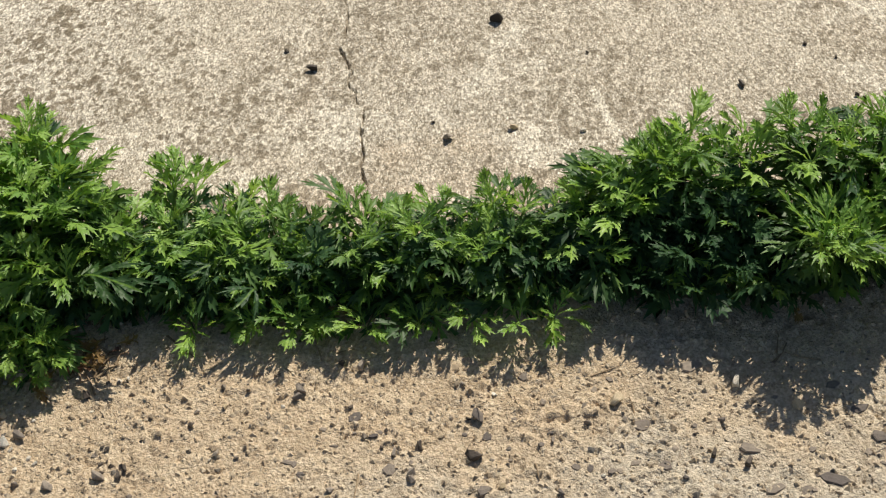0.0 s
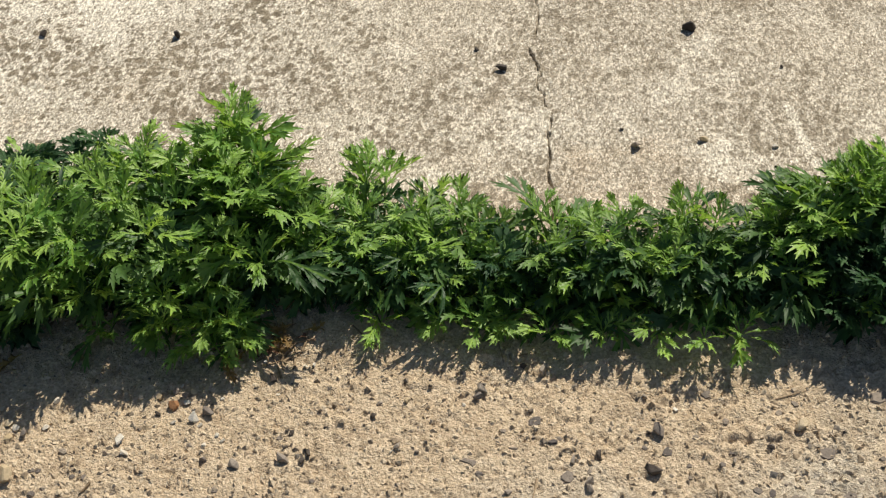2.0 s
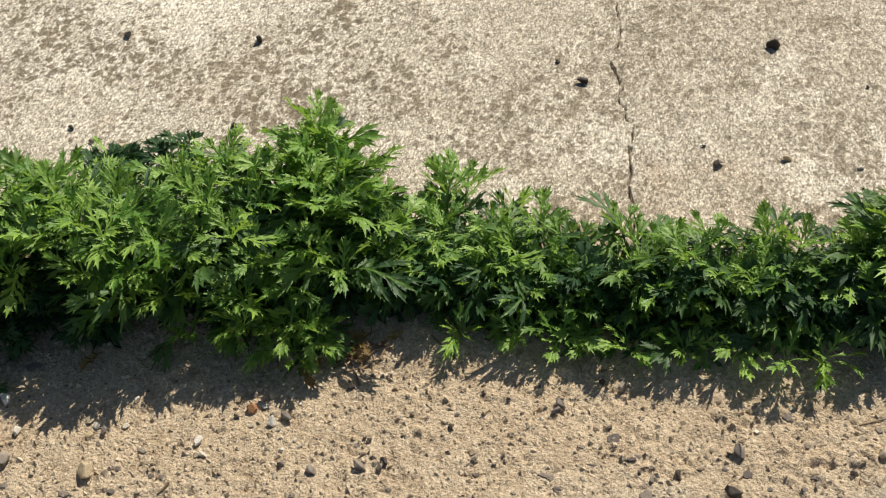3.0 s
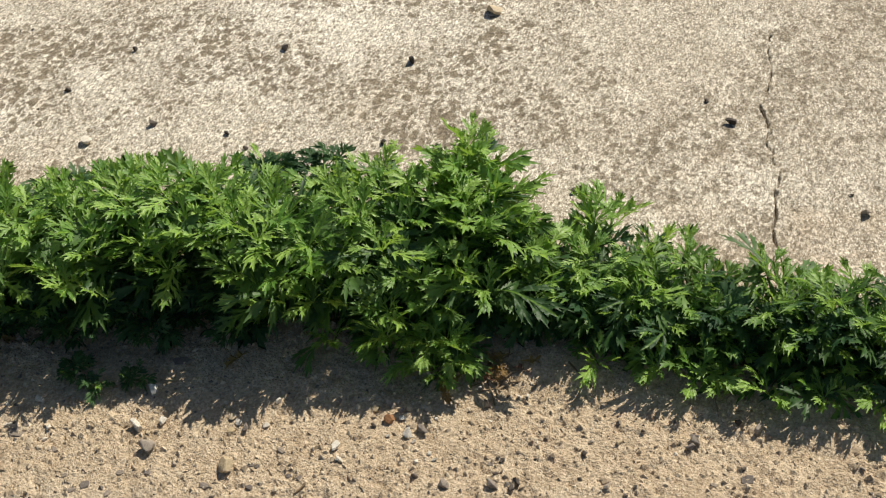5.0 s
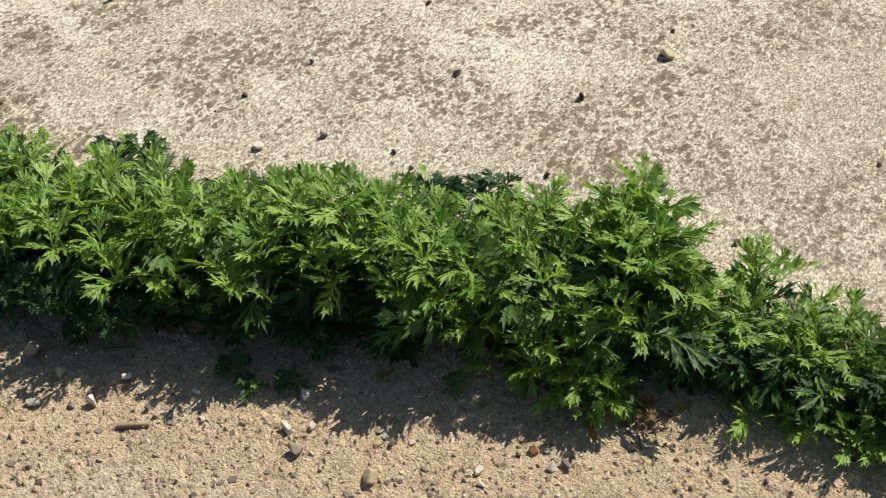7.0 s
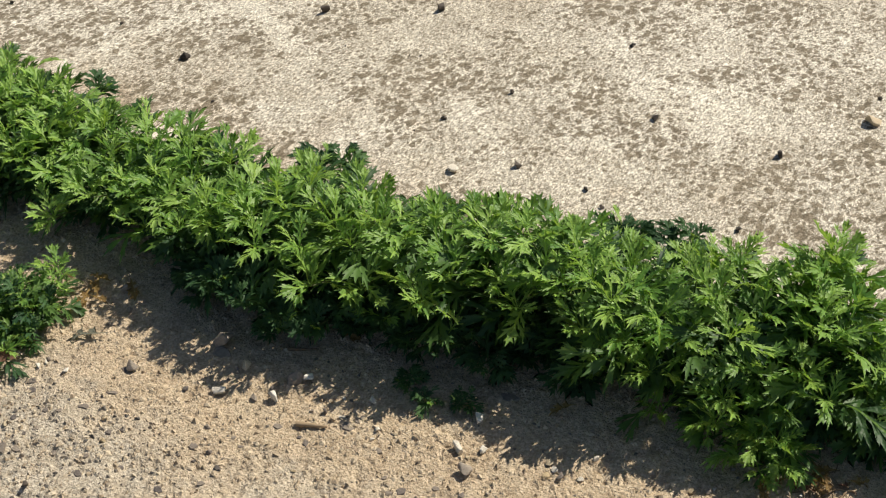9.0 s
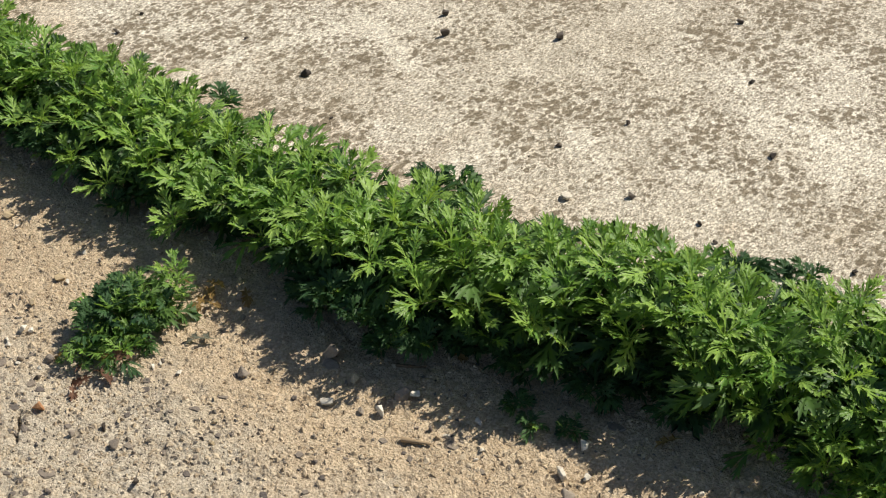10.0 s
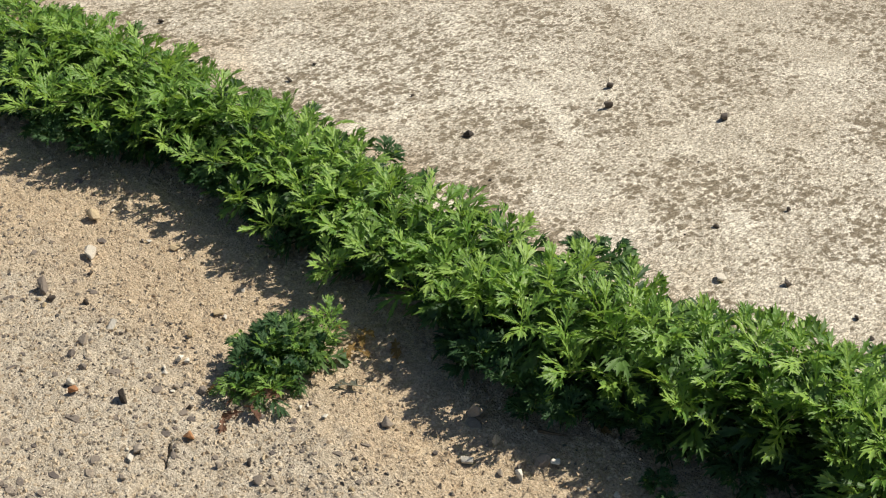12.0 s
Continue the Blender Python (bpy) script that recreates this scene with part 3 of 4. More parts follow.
# undergrowth in the shade of the row, its shade deepened by dark leaf colour
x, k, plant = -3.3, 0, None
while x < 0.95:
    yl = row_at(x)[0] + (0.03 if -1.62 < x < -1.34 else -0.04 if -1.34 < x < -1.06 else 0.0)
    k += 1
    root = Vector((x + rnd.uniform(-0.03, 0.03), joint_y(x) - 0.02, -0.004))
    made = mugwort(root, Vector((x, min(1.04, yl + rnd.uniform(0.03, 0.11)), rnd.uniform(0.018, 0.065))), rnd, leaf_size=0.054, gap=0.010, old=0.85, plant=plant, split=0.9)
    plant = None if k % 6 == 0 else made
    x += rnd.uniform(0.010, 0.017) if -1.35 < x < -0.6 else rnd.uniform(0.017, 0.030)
# dark leaves deep in the hollow beside the tuft; their colour paints in its shade
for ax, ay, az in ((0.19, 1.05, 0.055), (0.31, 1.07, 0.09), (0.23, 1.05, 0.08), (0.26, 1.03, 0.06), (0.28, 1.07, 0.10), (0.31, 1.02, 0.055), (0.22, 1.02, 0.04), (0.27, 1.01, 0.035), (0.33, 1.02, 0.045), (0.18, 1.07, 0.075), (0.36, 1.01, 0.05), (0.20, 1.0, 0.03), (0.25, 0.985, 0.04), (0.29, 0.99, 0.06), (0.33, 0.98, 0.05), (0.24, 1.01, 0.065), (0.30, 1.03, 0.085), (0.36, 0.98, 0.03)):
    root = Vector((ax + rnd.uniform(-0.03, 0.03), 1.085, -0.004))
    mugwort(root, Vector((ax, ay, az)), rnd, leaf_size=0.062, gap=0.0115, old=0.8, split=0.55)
# darker old leaves lying low at the back of the row
for ax, ay, az in ((-0.778, 1.202, 0.066), (-0.755, 1.192, 0.062), (-0.795, 1.184, 0.066), (-0.700, 1.235, 0.058), (-0.715, 1.215, 0.056), (-1.230, 1.170, 0.050), (-1.250, 1.156, 0.052), (-1.270, 1.150, 0.044), (-1.695, 1.150, 0.048), (-1.06, 1.150, 0.030)):
    root = Vector((ax + rnd.uniform(-0.02, 0.02), 1.10, -0.004))
    mugwort(root, Vector((ax, ay, az)), rnd, "low mugwort shoot with dark bluish old leaves on concrete", 0.054, 0.013, 0.35, 0.92)
# seedlings in the shade before the row, dimmed by dark leaf colour
for ax, ay, az in ((-0.845, 0.862, 0.012), (-0.888, 0.848, 0.014), (-0.925, 0.862, 0.010)):
    mugwort(Vector((ax + 0.010, ay + 0.014, -0.003)), Vector((ax, ay, az)), rnd, "small dark mugwort seedling on the shaded sand", 0.024, 0.008, 0.4, 0.8)
# the small clump that stands by itself in the sand
plant = None
for k in range(17):
    a, r = k * 2.4, 0.025 * math.sqrt(k)
    cx, cy = -1.452 + 0.56 * r * math.cos(a), 0.700 + 0.60 * r * math.sin(a)
    root = Vector((-1.45 + 0.7 * (cx + 1.452), 0.715 + 0.7 * (cy - 0.705), -0.003))
    tip = Vector((cx, cy, max(0.014, 0.042 + 0.16 * (cy - 0.70) - 0.15 * r + rnd.uniform(-0.012, 0.012))))
    made = mugwort(root, tip, rnd, "small low mugwort plant growing from a sandy slab", 0.038, 0.0145, 0.2, 0.5 if cy < 0.76 else 0.2, plant)
    plant = None if k % 5 == 4 else made
for cx, cy, cz in ((-1.435, 0.785, 0.05), (-1.415, 0.765, 0.045), (-1.445, 0.630, 0.014), (-1.405, 0.650, 0.016)):
    mugwort(Vector((cx - 0.01, cy - 0.02, -0.003)), Vector((cx, cy, cz)), rnd, "small low mugwort plant growing from a sandy slab", 0.042, 0.006, 0.2, 0.0)
# yellowed leaves at the foot of the row
for dx, dy in ((-0.475, 0.955), (-0.485, 0.925), (-0.46, 0.945), (-1.47, 0.635), (-1.44, 0.625), (-1.46, 0.615), (-1.40, 0.80), (-1.415, 0.815), (-1.39, 0.79), (-1.435, 0.806), (-1.42, 0.822), (-1.365, 0.845), (-1.405, 0.835), (-0.43, 0.97), (-0.415, 0.985), (-0.445, 0.985), (-0.42, 0.955), (-0.40, 0.975), (-0.44, 0.95), (-0.17, 0.985), (-0.72, 0.93), (-1.05, 0.90), (-0.27, 0.985), (0.36, 0.98)):
    dry = tagged(new("fallen_leaf", rnd.choice(DRY)), "curled yellow-brown dead leaf lying on the sand", "leaf", "dead leaves")
    dry.matrix_world = leaf_pose(Vector((dx, dy, 0.012)), Vector((rnd.uniform(-1, 1), rnd.uniform(-1, 0.3), 0.1)), rnd.uniform(0.022, 0.036), rnd.uniform(-30, 30))


for dx, dy in ((-1.415, 0.606), (-1.417, 0.574), (-1.43, 0.59), (-1.402, 0.645), (-1.39, 0.66), (-1.405, 0.60), (-0.45, 0.94), (-0.435, 0.955), (-0.41, 0.965)):
    brown = tagged(new("fallen_leaf", rnd.choice(BROWN)), "shrivelled red-brown dead leaf lying on the sand", "leaf", "dead leaves")
    brown.matrix_world = leaf_pose(Vector((dx, dy, 0.009)), Vector((rnd.uniform(-1, 1), rnd.uniform(-1, 0.5), 0.1)), rnd.uniform(0.02, 0.034), rnd.uniform(-40, 40))
grey = tagged(new("fallen_leaf", WITHERED[0]), "grey-green withered leaf lying on the sand", "leaf", "dead leaves")
grey.matrix_world = leaf_pose(Vector((-1.315, 0.745, 0.012)), Vector((-1, -0.35, 0.0)), 0.06, 10)


# ---- stones ----
def stone_mesh(name, mat, seed, sharp, broken=False):
    """A pebble of size 1: lumpy with a few flat facets, or a broken chip with worn edges."""
    rs = random.Random(seed)
    bm = bmesh.new()
    if broken:
        for _ in range(13):
            q = Vector((rs.gauss(0, 1), rs.gauss(0, 1), rs.gauss(0, 1))).normalized()
            bm.verts.new(q * rs.uniform(0.40, 0.62))
        bmesh.ops.convex_hull(bm, input=bm.verts[:])
        bmesh.ops.delete(bm, geom=[w for w in bm.verts if not w.link_faces], context="VERTS")
        bmesh.ops.bevel(bm, geom=bm.edges[:], offset=0.035, segments=1, affect="EDGES")
        return mesh_of(bm, name, mat, False)
    bmesh.ops.create_icosphere(bm, subdivisions=3, radius=0.5)
    planes = [(Vector((rs.gauss(0, 1), rs.gauss(0, 1), rs.gauss(0, 0.8))).normalized(), rs.uniform(0.19, 0.36)) for _ in range(sharp)]
    for w in bm.verts:
        w.co *= 1 + 0.22 * noise.noise(w.co * 2.3 + Vector((seed * 3.1, 0, 0)))
        for n, d in planes:
            over = w.co.dot(n) - d
            if over > 0:
                w.co -= n * over
    me = mesh_of(bm, name, mat)
    me.set_sharp_from_angle(angle=radians(24))
    return me


STONES = {}
for word, mat in (("dark", STONE_DARK), ("grey", STONE_GREY), ("pale", STONE_PALE), ("tan", STONE_TAN), ("orange", STONE_ORANGE)):
    STONES[word] = [stone_mesh(word + "_stone", mat, 5 * len(word) + 11 * i, 9 + 2 * (i % 3), word in ("dark", "grey") or i % 2 == 0) for i in range(8)]


def pebble(x, y, mm, word, label, height, flat=0.62, sunk=0.22):
    s = 1.12 * mm / 1000.0
    ob = tagged(new("pebble", rnd.choice(STONES[word])), label, "pebble", "pebbles on the slabs")
    z = float(height(np.array([x]), np.array([y]))[0])
    thick = s * flat * rnd.uniform(0.85, 1.15)
    ob.matrix_world = pose(x, y, z + thick * (0.5 - sunk), rnd.uniform(-14, 14), rnd.uniform(-14, 14), rnd.uniform(0, 360)) @ Matrix.Diagonal((s, s * rnd.uniform(0.65, 0.9), thick, 1))
    return ob


FAR_DARK = [(0.07, 1.577, 22), (-0.197, 1.484, 15), (-0.236, 1.532, 7), (0.392, 1.398, 13), (0.501, 1.484, 7), (0.537, 1.448, 6), (0.192, 1.489, 6), (0.541, 1.361, 8), (-0.031, 1.351, 6), (-0.896, 1.57, 15), (-0.69, 1.565, 19), (-1.141, 1.533, 13), (-1.198, 1.41, 11), (-1.029, 1.348, 14), (-0.911, 1.346, 10), (-0.872, 1.318, 10), (-0.677, 1.363, 11), (-1.223, 1.359, 5), (-1.581, 1.615, 21), (-0.389, 1.297, 12), (-0.601, 1.797, 8), (-1.026, 1.768, 12), (-1.631, 1.683, 18)]
FAR_DARK += [(-1.142, 1.957, 13), (-1.356, 1.554, 4), (-1.339, 1.564, 5), (-1.476, 1.529, 5), (-1.569, 1.271, 6), (-1.395, 1.722, 19), (-1.706, 1.361, 19), (-2.545, 1.273, 15), (-2.122, 1.282, 14), (-2.137, 1.363, 9), (-1.893, 1.403, 9)]
FAR_TAN = [(0.075, 1.331, 14), (-0.82, 1.307, 18), (-0.59, 1.721, 28)]
for px, py, mm in FAR_DARK:
    pebble(px, py, mm * 1.1, "dark", "small dark stone chip lying on pale concrete", far_height, 0.6, 0.1)
for px, py, mm in FAR_TAN:
    pebble(px, py, mm, "tan", "small tan pebble lying on pale concrete", far_height, 0.7, 0.12)
pebble(-1.112, 1.296, 21, "pale", "cream pebble lying on pale concrete", far_height, 0.55, 0.12)
pebble(0.166, 1.316, 9, "pale", "small whitish pebble lying on pale concrete", far_height)
pebble(-0.013, 1.315, 16, "grey", "small grey pebble lying on pale concrete", far_height, 0.75, 0.1)

NEAR_DARK = [(-0.427, 0.911, 12), (-0.307, 0.861, 8), (-0.249, 0.903, 5), (-0.138, 0.875, 7), (-0.064, 0.821, 12), (-0.013, 0.852, 6), (-0.009, 0.806, 17), (-0.105, 0.82, 6), (0.268, 0.776, 12), (0.235, 0.789, 10), (-0.148, 0.936, 8), (-0.377, 0.8, 9), (-0.37, 0.81, 10), (-0.545, 0.858, 7), (-1.327, 0.548, 11), (-1.47, 0.559, 11), (-1.226, 0.507, 10), (-1.83, 0.564, 13), (-1.786, 0.594, 13), (-1.55, 0.508, 20), (-1.844, 0.642, 9)]
NEAR_GREY = [(-0.489, 0.861, 14), (-0.483, 0.798, 10), (-0.448, 0.793, 11), (-0.276, 0.821, 9), (-0.256, 0.816, 5), (-0.196, 0.892, 11), (-0.074, 0.786, 10), (0.253, 0.832, 9), (0.112, 0.838, 9), (0.074, 0.82, 7), (-0.126, 0.931, 13), (-0.191, 0.903, 13), (-0.001, 0.855, 15), (-0.789, 0.777, 19), (-0.686, 0.825, 11), (-0.532, 0.889, 8), (-0.521, 0.885, 8), (-0.397, 0.801, 13), (-1.079, 0.755, 10), (-1.066, 0.776, 10), (-1.052, 0.803, 17), (-1.172, 0.812, 27), (-1.25, 0.718, 14), (-1.36, 0.832, 14), (-1.059, 0.787, 7), (-0.987, 0.776, 10), (-1.098, 0.686, 7), (-1.354, 0.516, 11), (-1.294, 0.536, 12), (-1.264, 0.538, 7), (-1.486, 0.593, 11), (-1.358, 0.675, 9), (-1.518, 0.568, 10)]
NEAR_GREY += [(-1.303, 0.437, 7), (-1.861, 0.573, 26), (-1.693, 0.512, 12), (-1.451, 0.462, 16), (-1.653, 0.505, 10), (-1.68, 0.589, 7), (-1.425, 0.42, 9), (-1.706, 0.543, 16)]
NEAR_PALE = [(-0.504, 0.854, 12), (-0.495, 0.845, 6), (-0.485, 0.817, 8), (-0.478, 0.882, 5), (-0.417, 0.89, 5), (-0.438, 0.935, 8), (-0.393, 0.93, 5), (-0.383, 0.931, 5), (-0.466, 0.825, 6), (-0.474, 0.831, 5), (-0.211, 0.881, 5), (0.017, 0.885, 7), (0.276, 0.88, 13), (-0.813, 0.803, 16), (-0.784, 0.817, 12), (-0.813, 0.858, 18), (-0.945, 0.821, 10), (-0.913, 0.783, 8), (-0.963, 0.779, 8), (-0.978, 0.806, 6), (-0.912, 0.768, 6), (-0.579, 0.82, 12), (-0.57, 0.804, 9), (-0.527, 0.897, 5), (-0.516, 0.874, 7), (-0.525, 0.847, 6), (-1.121, 0.74, 16), (-1.056, 0.763, 13), (-1.445, 0.602, 6), (-1.486, 0.574, 6)]
NEAR_PALE += [(-1.040, 0.813, 13), (-1.36, 0.66, 8), (-1.381, 0.639, 6), (-1.566, 0.612, 13), (-1.56, 0.581, 8), (-1.886, 0.67, 23), (-1.705, 0.591, 16), (-1.556, 0.616, 10), (-1.568, 0.585, 8), (-1.632, 0.474, 13), (-1.446, 0.445, 11), (-1.464, 0.453, 5), (-1.972, 0.768, 8)]
NEAR_TAN = [(0.146, 0.866, 15), (0.334, 0.843, 11), (-0.703, 0.82, 11), (-0.689, 0.769, 22), (-0.549, 0.883, 11), (-0.512, 0.889, 8), (-1.121, 0.794, 14), (-1.978, 0.737, 24), (-1.604, 0.657, 12), (-1.614, 0.716, 12), (-1.8, 0.772, 13)]
NEAR_ORANGE = [(-0.529, 0.87, 13), (-0.455, 0.946, 12), (-1.615, 0.466, 12), (-1.422, 0.523, 14)]
for word, rows, label in (("dark", NEAR_DARK, "dark stone chip lying on the sandy slab"), ("grey", NEAR_GREY, "grey pebble half sunk in the sandy slab"),
                          ("pale", NEAR_PALE, "whitish pebble lying on the sandy slab"), ("tan", NEAR_TAN, "tan pebble lying on the sandy slab"), ("orange", NEAR_ORANGE, "orange-brown pebble lying on the sandy slab")):
    for px, py, mm in rows:
        pebble(px, py, mm * (1.28 if px < -1.0 else 1.14), word, label, near_height, 0.72 if mm > 9 else 0.65, 0.16)
for k in range(9):
    pebble(-0.392 + rnd.uniform(-0.016, 0.016), 0.828 + rnd.uniform(-0.022, 0.022), rnd.uniform(4, 8), "dark", "black charred crumb lying on the sand", near_height, 0.4, 0.1)
# a scatter of lesser pebbles
for k in range(160):
    px, py = rnd.uniform(-2.3, 0.6), rnd.uniform(0.35, 0.98)
    pebble(px, py, rnd.uniform(4, 11), rnd.choice(("grey", "grey", "pale", "tan", "tan")), "tiny pebble lying on the sandy slab", near_height, 0.65, 0.15)

# flat stones of the concrete itself, worn flush with its face
FLUSH = [(-0.133, 0.861, 16, 1), (-0.098, 0.792, 18, 0.9), (-0.072, 0.765, 21, 0.9), (-0.003, 0.76, 18, 0.8), (0.051, 0.907, 16, 0.7), (0.068, 0.871, 10, 0.8), (0.006, 0.829, 15, 0.8), (0.061, 0.813, 8, 1), (0.094, 0.785, 12, 0.7), (0.126, 0.885, 11, 0.9), (0.143, 0.897, 10, 0.8), (0.168, 0.836, 22, 1), (0.184, 0.781, 17, 1), (0.155, 0.786, 14, 0.7), (0.13, 0.777, 12, 0.7), (0.275, 0.792, 31, 0.6), (0.235, 0.907, 32, 0.7), (0.202, 0.762, 8, 0.7), (0.289, 0.743, 29, 0.4), (0.35, 0.75, 37, 0.4), (0.32, 0.739, 17, 0.9), (0.397, 0.835, 26, 0.5), (0.409, 0.797, 21, 0.9), (0.38, 0.871, 19, 0.6)]
FLUSH += [(-0.108, 0.84, 11, 0.7), (-0.155, 0.825, 12, 0.4), (-0.405, 0.831, 9, 0.8), (-0.202, 0.808, 17, 0.5), (-0.188, 0.792, 12, 0.8), (0.027, 0.813, 7, 0.8), (-0.895, 0.757, 14, 0.6), (-0.949, 0.772, 24, 0.6), (-0.837, 0.718, 15, 0.9), (-0.804, 0.74, 12, 0.7), (-0.706, 0.742, 16, 0.6), (-0.656, 0.75, 10, 0.7), (-0.619, 0.773, 8, 0.9), (-0.636, 0.803, 16, 0.5), (-0.605, 0.772, 8, 0.9), (-0.802, 0.91, 30, 0.6), (-0.849, 0.708, 13, 0.6), (-0.807, 0.712, 11, 0.8), (-1.454, 0.506, 17, 0.8), (-1.413, 0.489, 18, 0.6), (-1.334, 0.457, 34, 0.65), (-1.371, 0.428, 13, 0.7), (-1.368, 0.523, 12, 0.8), (-1.186, 0.552, 16, 0.6)]
FLUSH += [(-1.346, 0.637, 12, 0.9), (-1.321, 0.579, 11, 0.8), (-1.294, 0.586, 12, 0.8), (-1.237, 0.563, 12, 0.8), (-1.255, 0.712, 15, 0.7), (-1.256, 0.636, 18, 0.5), (-1.241, 0.671, 17, 0.4), (-1.094, 0.653, 14, 0.8), (-1.087, 0.581, 14, 0.7), (-1.047, 0.641, 11, 0.7), (-1.062, 0.69, 10, 0.8), (-1.024, 0.73, 14, 0.8), (-0.98, 0.726, 13, 0.8), (-1.049, 0.613, 11, 0.8), (-1.168, 0.798, 32, 0.7), (-1.186, 0.63, 10, 0.7), (-1.165, 0.723, 9, 0.8), (-1.452, 0.546, 17, 0.7), (-1.47, 0.547, 16, 0.8), (-1.197, 0.577, 9, 0.8), (-1.339, 0.412, 9, 0.9), (-1.326, 0.421, 9, 0.9), (-1.346, 0.429, 9, 0.9), (-1.609, 0.532, 27, 0.65)]
FLUSH += [(-1.571, 0.439, 31, 0.45), (-1.529, 0.478, 24, 0.5), (-1.511, 0.498, 13, 0.6), (-1.569, 0.561, 15, 0.7), (-1.536, 0.55, 18, 0.9), (-1.478, 0.414, 19, 0.9), (-1.462, 0.395, 26, 0.5), (-1.425, 0.478, 23, 0.5), (-1.519, 0.327, 22, 0.5), (-1.599, 0.353, 20, 0.7), (-1.73, 0.437, 19, 0.8), (-1.671, 0.472, 17, 0.5), (-1.496, 0.362, 23, 0.6), (-1.564, 0.374, 11, 0.7), (-1.516, 0.585, 11, 0.9), (-1.802, 0.619, 17, 0.7), (-1.863, 0.533, 13, 0.8), (-1.966, 0.614, 14, 0.8), (-2.074, 0.652, 18, 0.8), (-2.016, 0.602, 14, 0.9), (-2.102, 0.785, 25, 0.7), (-2.22, 0.709, 22, 0.7), (-2.177, 0.712, 15, 0.9), (-1.912, 0.707, 23, 0.7)]
FLUSH += [(-1.476, 0.334, 19, 0.6), (-1.511, 0.31, 23, 0.7), (-1.603, 0.432, 20, 0.35), (-1.666, 0.522, 22, 0.3), (-1.747, 0.465, 14, 0.6), (-1.503, 0.396, 11, 0.5), (-1.525, 0.392, 17, 0.35), (-1.481, 0.5, 13, 0.4), (-1.686, 0.461, 9, 0.7), (-1.337, 0.625, 17, 0.8), (-1.279, 0.543, 18, 0.7)]
SEEN = len(FLUSH)


def shard_mesh(seed):
    """A flat angular piece of stone of size 1, its top edge worn."""
    rs = random.Random(seed)
    n = rs.randint(5, 8)
    turns = [(i + rs.uniform(-0.3, 0.3)) * math.tau / n for i in range(n)]
    ring = [(rs.uniform(0.36, 0.56), t) for t in turns]
    bm = bmesh.new()
    loops = []
    for k, z in ((1.0, -0.5), (1.0, 0.25), (0.86, 0.5)):
        loops.append([bm.verts.new((k * q * math.cos(t), k * q * math.sin(t), z + (0.12 * rs.uniform(-1, 1) if z > 0 else 0))) for q, t in ring])
    for a, b in zip(loops, loops[1:]):
        for i in range(n):
            bm.faces.new((a[i], a[(i + 1) % n], b[(i + 1) % n], b[i]))
    top = bm.verts.new((0, 0, 0.55))
    for i in range(n):
        bm.faces.new((loops[-1][i], loops[-1][(i + 1) % n], top))
    return mesh_of(bm, "stone", STONE_FLAT, False)


SHARDS = [shard_mesh(100 + i) for i in range(12)]
for k in range(185):
    if k % 5 < 3:
        px, py = rnd.uniform(-2.1, -1.15), rnd.uniform(0.28, 0.62)
    elif k % 5 == 3:
        px, py = rnd.uniform(-0.2, 0.5), rnd.uniform(0.70, 0.86)
    else:
        px, py = rnd.uniform(-1.15, -0.3), rnd.uniform(0.55, 0.80)
    if py > 0.28:
        FLUSH.append((px, py, rnd.uniform(5, 12), rnd.uniform(0.5, 0.9)))
for k, (px, py, mm, ratio) in enumerate(FLUSH):
    ob = part("stone", rnd.choice(SHARDS), near_slab)
    s = mm / 1000.0
    z = float(near_height(np.array([px]), np.array([py]))[0])
    turn = rnd.uniform(0, 360) if ratio > 0.7 else rnd.uniform(-25, 25)
    ob.matrix_local = pose(px, py, z - (0.0017 if k < SEEN else 0.0020), rnd.uniform(-5, 5), rnd.uniform(-5, 5), turn) @ Matrix.Diagonal((s, s * ratio, 0.006, 1))


# ---- sand grains, too many to count ----
def grit(name, count, xr, yr, height, mm, seed, label, mat=GRIT):
    rs = np.random.RandomState(seed)
    px, py = rs.uniform(*xr, count), rs.uniform(*yr, count)
    r = (mm[0] + (mm[1] - mm[0]) * rs.rand(count) ** 2.5) / 2000.0
    z = height(px, py) + 0.1 * r
    octa = np.array([(1, 0, 0), (0, 1, 0), (-1, 0, 0), (0, -1, 0), (0, 0, 0.8), (0, 0, -0.8)])
    verts = octa[None] * r[:, None, None] * rs.uniform(0.5, 1.5, (count, 6, 1)) + r[:, None, None] * rs.uniform(-0.35, 0.35, (count, 6, 3))
    turn = rs.uniform(0, math.tau, count)
    c, s = np.cos(turn)[:, None], np.sin(turn)[:, None]
    vx, vy = verts[:, :, 0] * c - verts[:, :, 1] * s, verts[:, :, 0] * s + verts[:, :, 1] * c
    verts = np.stack((vx + px[:, None], vy + py[:, None], verts[:, :, 2] + z[:, None]), -1).reshape(-1, 3)
    tri = np.array([(0, 1, 4), (1, 2, 4), (2, 3, 4), (3, 0, 4), (1, 0, 5), (2, 1, 5), (3, 2, 5), (0, 3, 5)])
    me = bpy.data.meshes.new(name)
    me.from_pydata(verts, [], (tri[None] + 6 * np.arange(count)[:, None, None]).reshape(-1, 3))
    me.materials.append(mat)
    return tagged(new(name, me), label, "grit", kind="stuff")


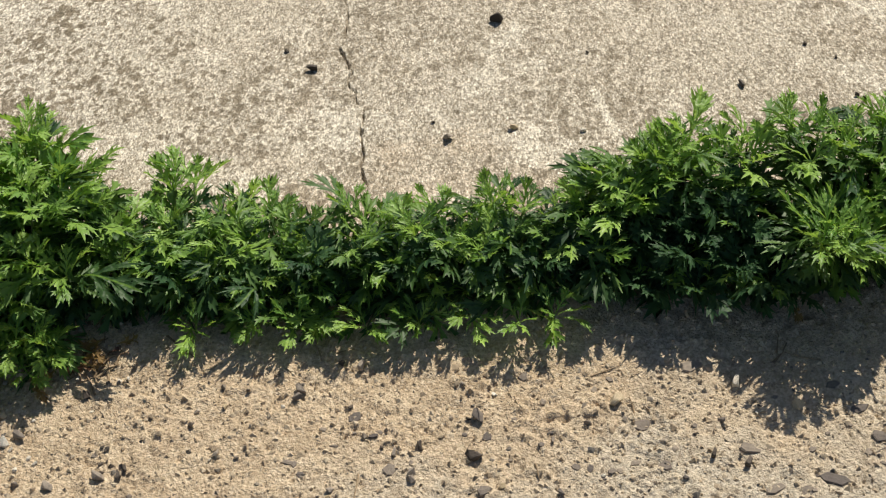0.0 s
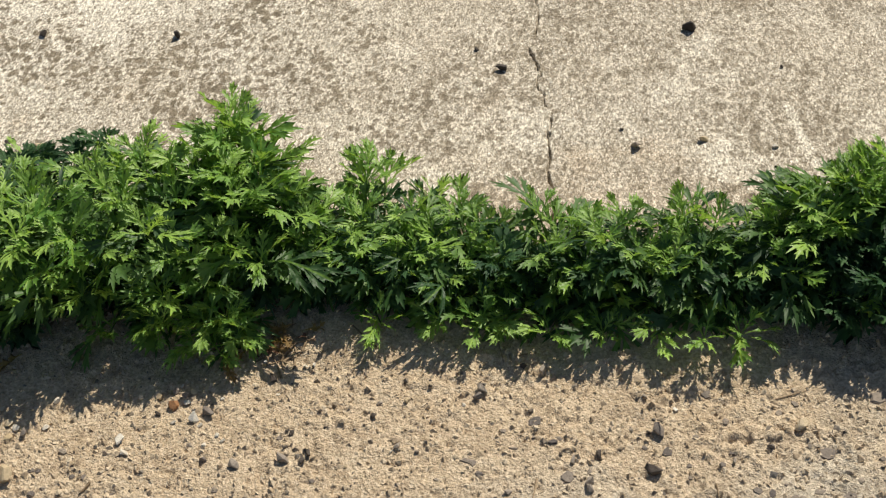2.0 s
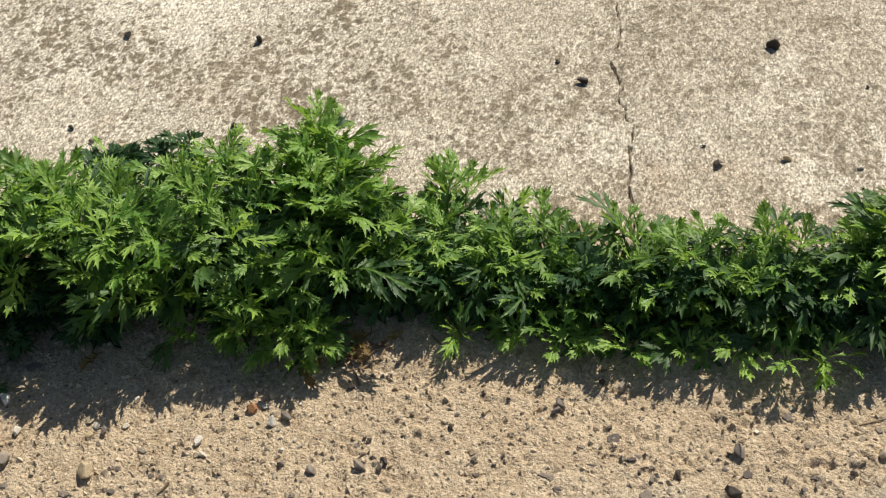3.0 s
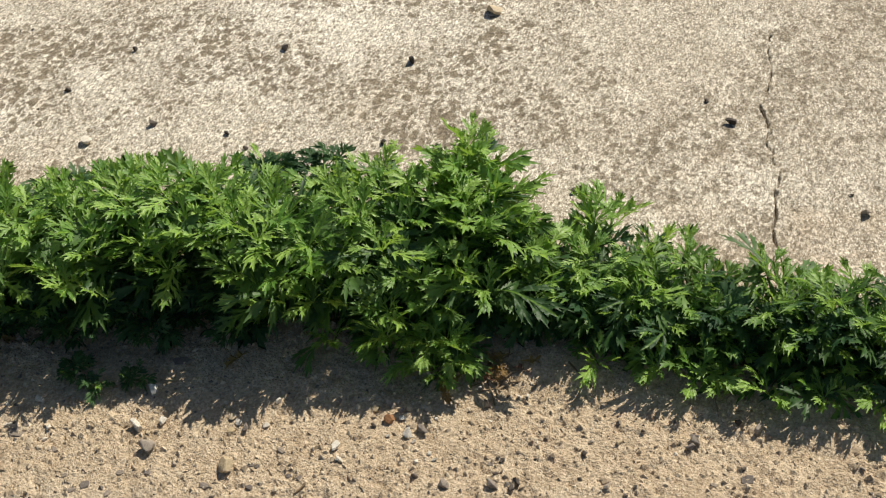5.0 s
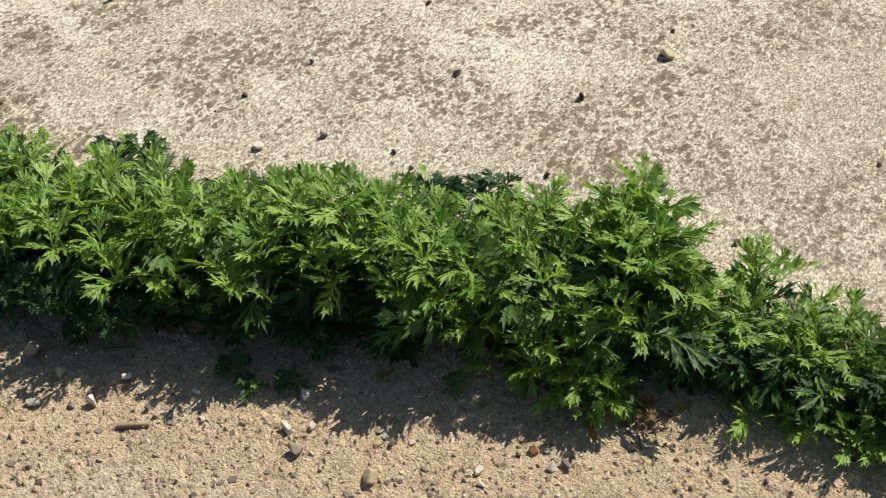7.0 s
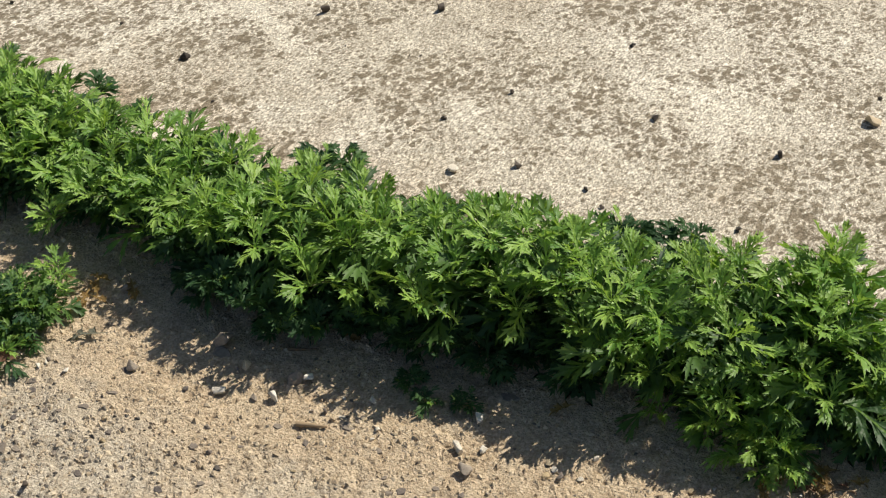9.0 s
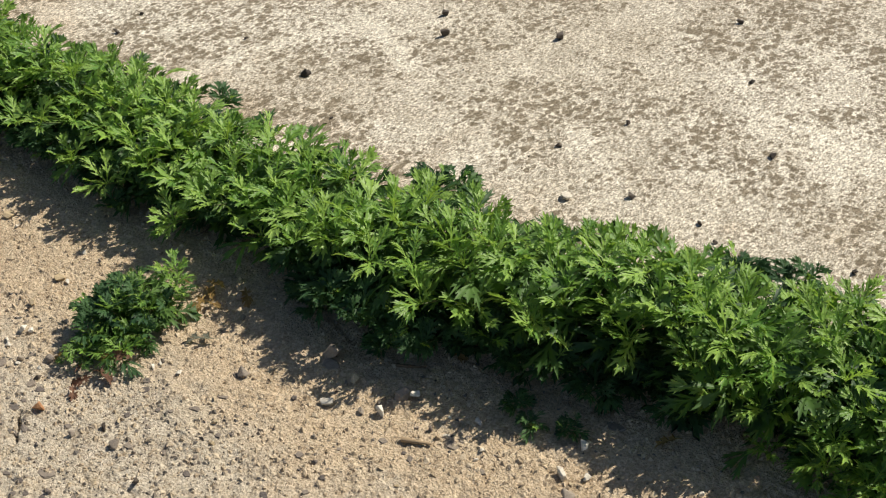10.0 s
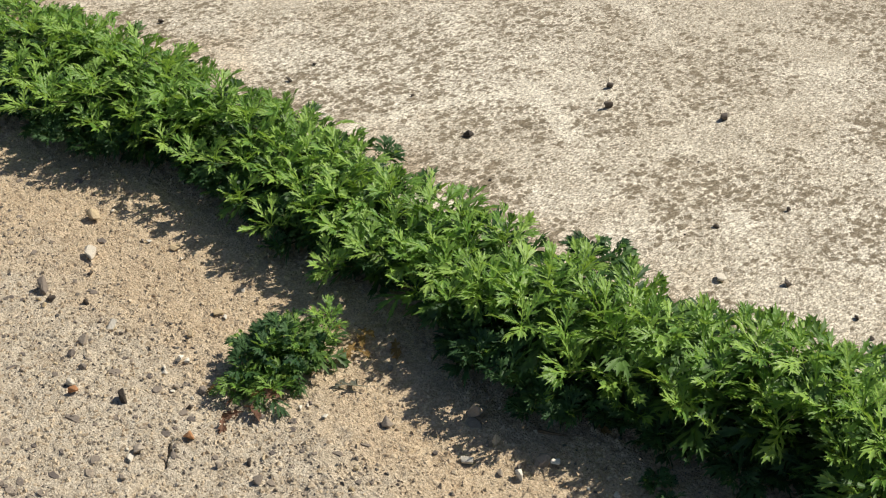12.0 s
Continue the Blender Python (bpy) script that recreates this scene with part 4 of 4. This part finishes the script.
grit("sand_grit", 46000, (-2.6, 0.7), (0.3, 1.06), near_height, (1.5, 7.5), 41, "loose tan sand grains and crumbs on the slab")
GRAVEL = plain_material("small_gravel", (0.10, 0.095, 0.09), (0.36, 0.30, 0.23), 0.8, 300.0, True)
grit("sand_crumbs", 2600, (-2.4, 0.65), (0.3, 1.0), near_height, (4.0, 9.5), 45, "tan crumbs of broken mortar on the sandy slab")
grit("small_gravel", 3000, (-2.3, -1.1), (0.28, 0.66), near_height, (2.5, 7.5), 43, "small grey and brown gravel set in worn concrete", GRAVEL)
grit("loose_gravel", 850, (-1.1, 0.6), (0.62, 0.93), near_height, (2.0, 7.5), 44, "small grey and brown gravel on the sandy slab", GRAVEL)
grit("concrete_grit", 2500, (-3.0, 0.75), (1.12, 2.4), far_height, (1.2, 3.0), 42, "fine pale grit on the weathered concrete")


# ---- twigs and litter ----
def twig(a, b, thick, label):
    rest = far_height if a[1] > 1.1 else near_height
    a, b = (Vector((*p, float(rest(np.array([p[0]]), np.array([p[1]]))[0]) + 0.8 * thick)) for p in (a, b))
    bow = Vector((rnd.uniform(-1, 1), rnd.uniform(-1, 1), 0.12)) * 0.08 * (b - a).length
    line = [a.lerp(b, s) + bow * 4 * s * (1 - s) for s in (i / 6 for i in range(7))]
    return tagged(new("twig", stem_mesh(line, thick, TWIG, "twig")), label, "twig", "twigs on the sand")


twig((-1.53, 2.385), (-1.38, 2.42), 0.003, "dark twig lying on pale concrete")
twig((-1.006, 0.743), (-0.970, 0.757), 0.0040, "short brown twig lying on the sand")
twig((-0.195, 1.01), (-0.170, 0.940), 0.0016, "thin grey twig lying under the plants")
twig((-1.095, 0.846), (-1.058, 0.863), 0.0028, "pale broken stick in the plants' shade")
for k in range(26):
    cx, cy = rnd.choice(((-0.43, 0.965), (-0.45, 0.98), (-1.41, 0.81), (-0.17, 0.97), (0.36, 0.91))) if k < 19 else (rnd.uniform(-1.9, 0.5), rnd.uniform(0.6, 0.95))
    cx, cy, a, n = cx + rnd.uniform(-0.035, 0.035), cy + rnd.uniform(-0.03, 0.03), rnd.uniform(0, math.tau), rnd.uniform(0.008, 0.02)
    twig((cx - n * math.cos(a), cy - n * math.sin(a)), (cx + n * math.cos(a), cy + n * math.sin(a)), rnd.uniform(0.0008, 0.0016), "thin dry stalk lying on the sand")
# the heap of dry stalks at the foot of the tall plume
for k in range(16):
    cx, cy, a, n = -0.424 + rnd.uniform(-0.022, 0.03), 0.955 + rnd.uniform(-0.028, 0.022), rnd.uniform(0.2, 2.6), rnd.uniform(0.009, 0.024)
    twig((cx - n * math.cos(a), cy - n * math.sin(a)), (cx + n * math.cos(a), cy + n * math.sin(a)), rnd.uniform(0.0009, 0.0020), "thin curled dry stalk in a heap on the sand")
twig((-0.440, 0.944), (-0.436, 0.930), 0.0032, "pale broken stub of a stalk on the sand")
twig((-0.345, 0.985), (-0.300, 0.945), 0.0013, "thin dark stalk lying in the plants' shade")
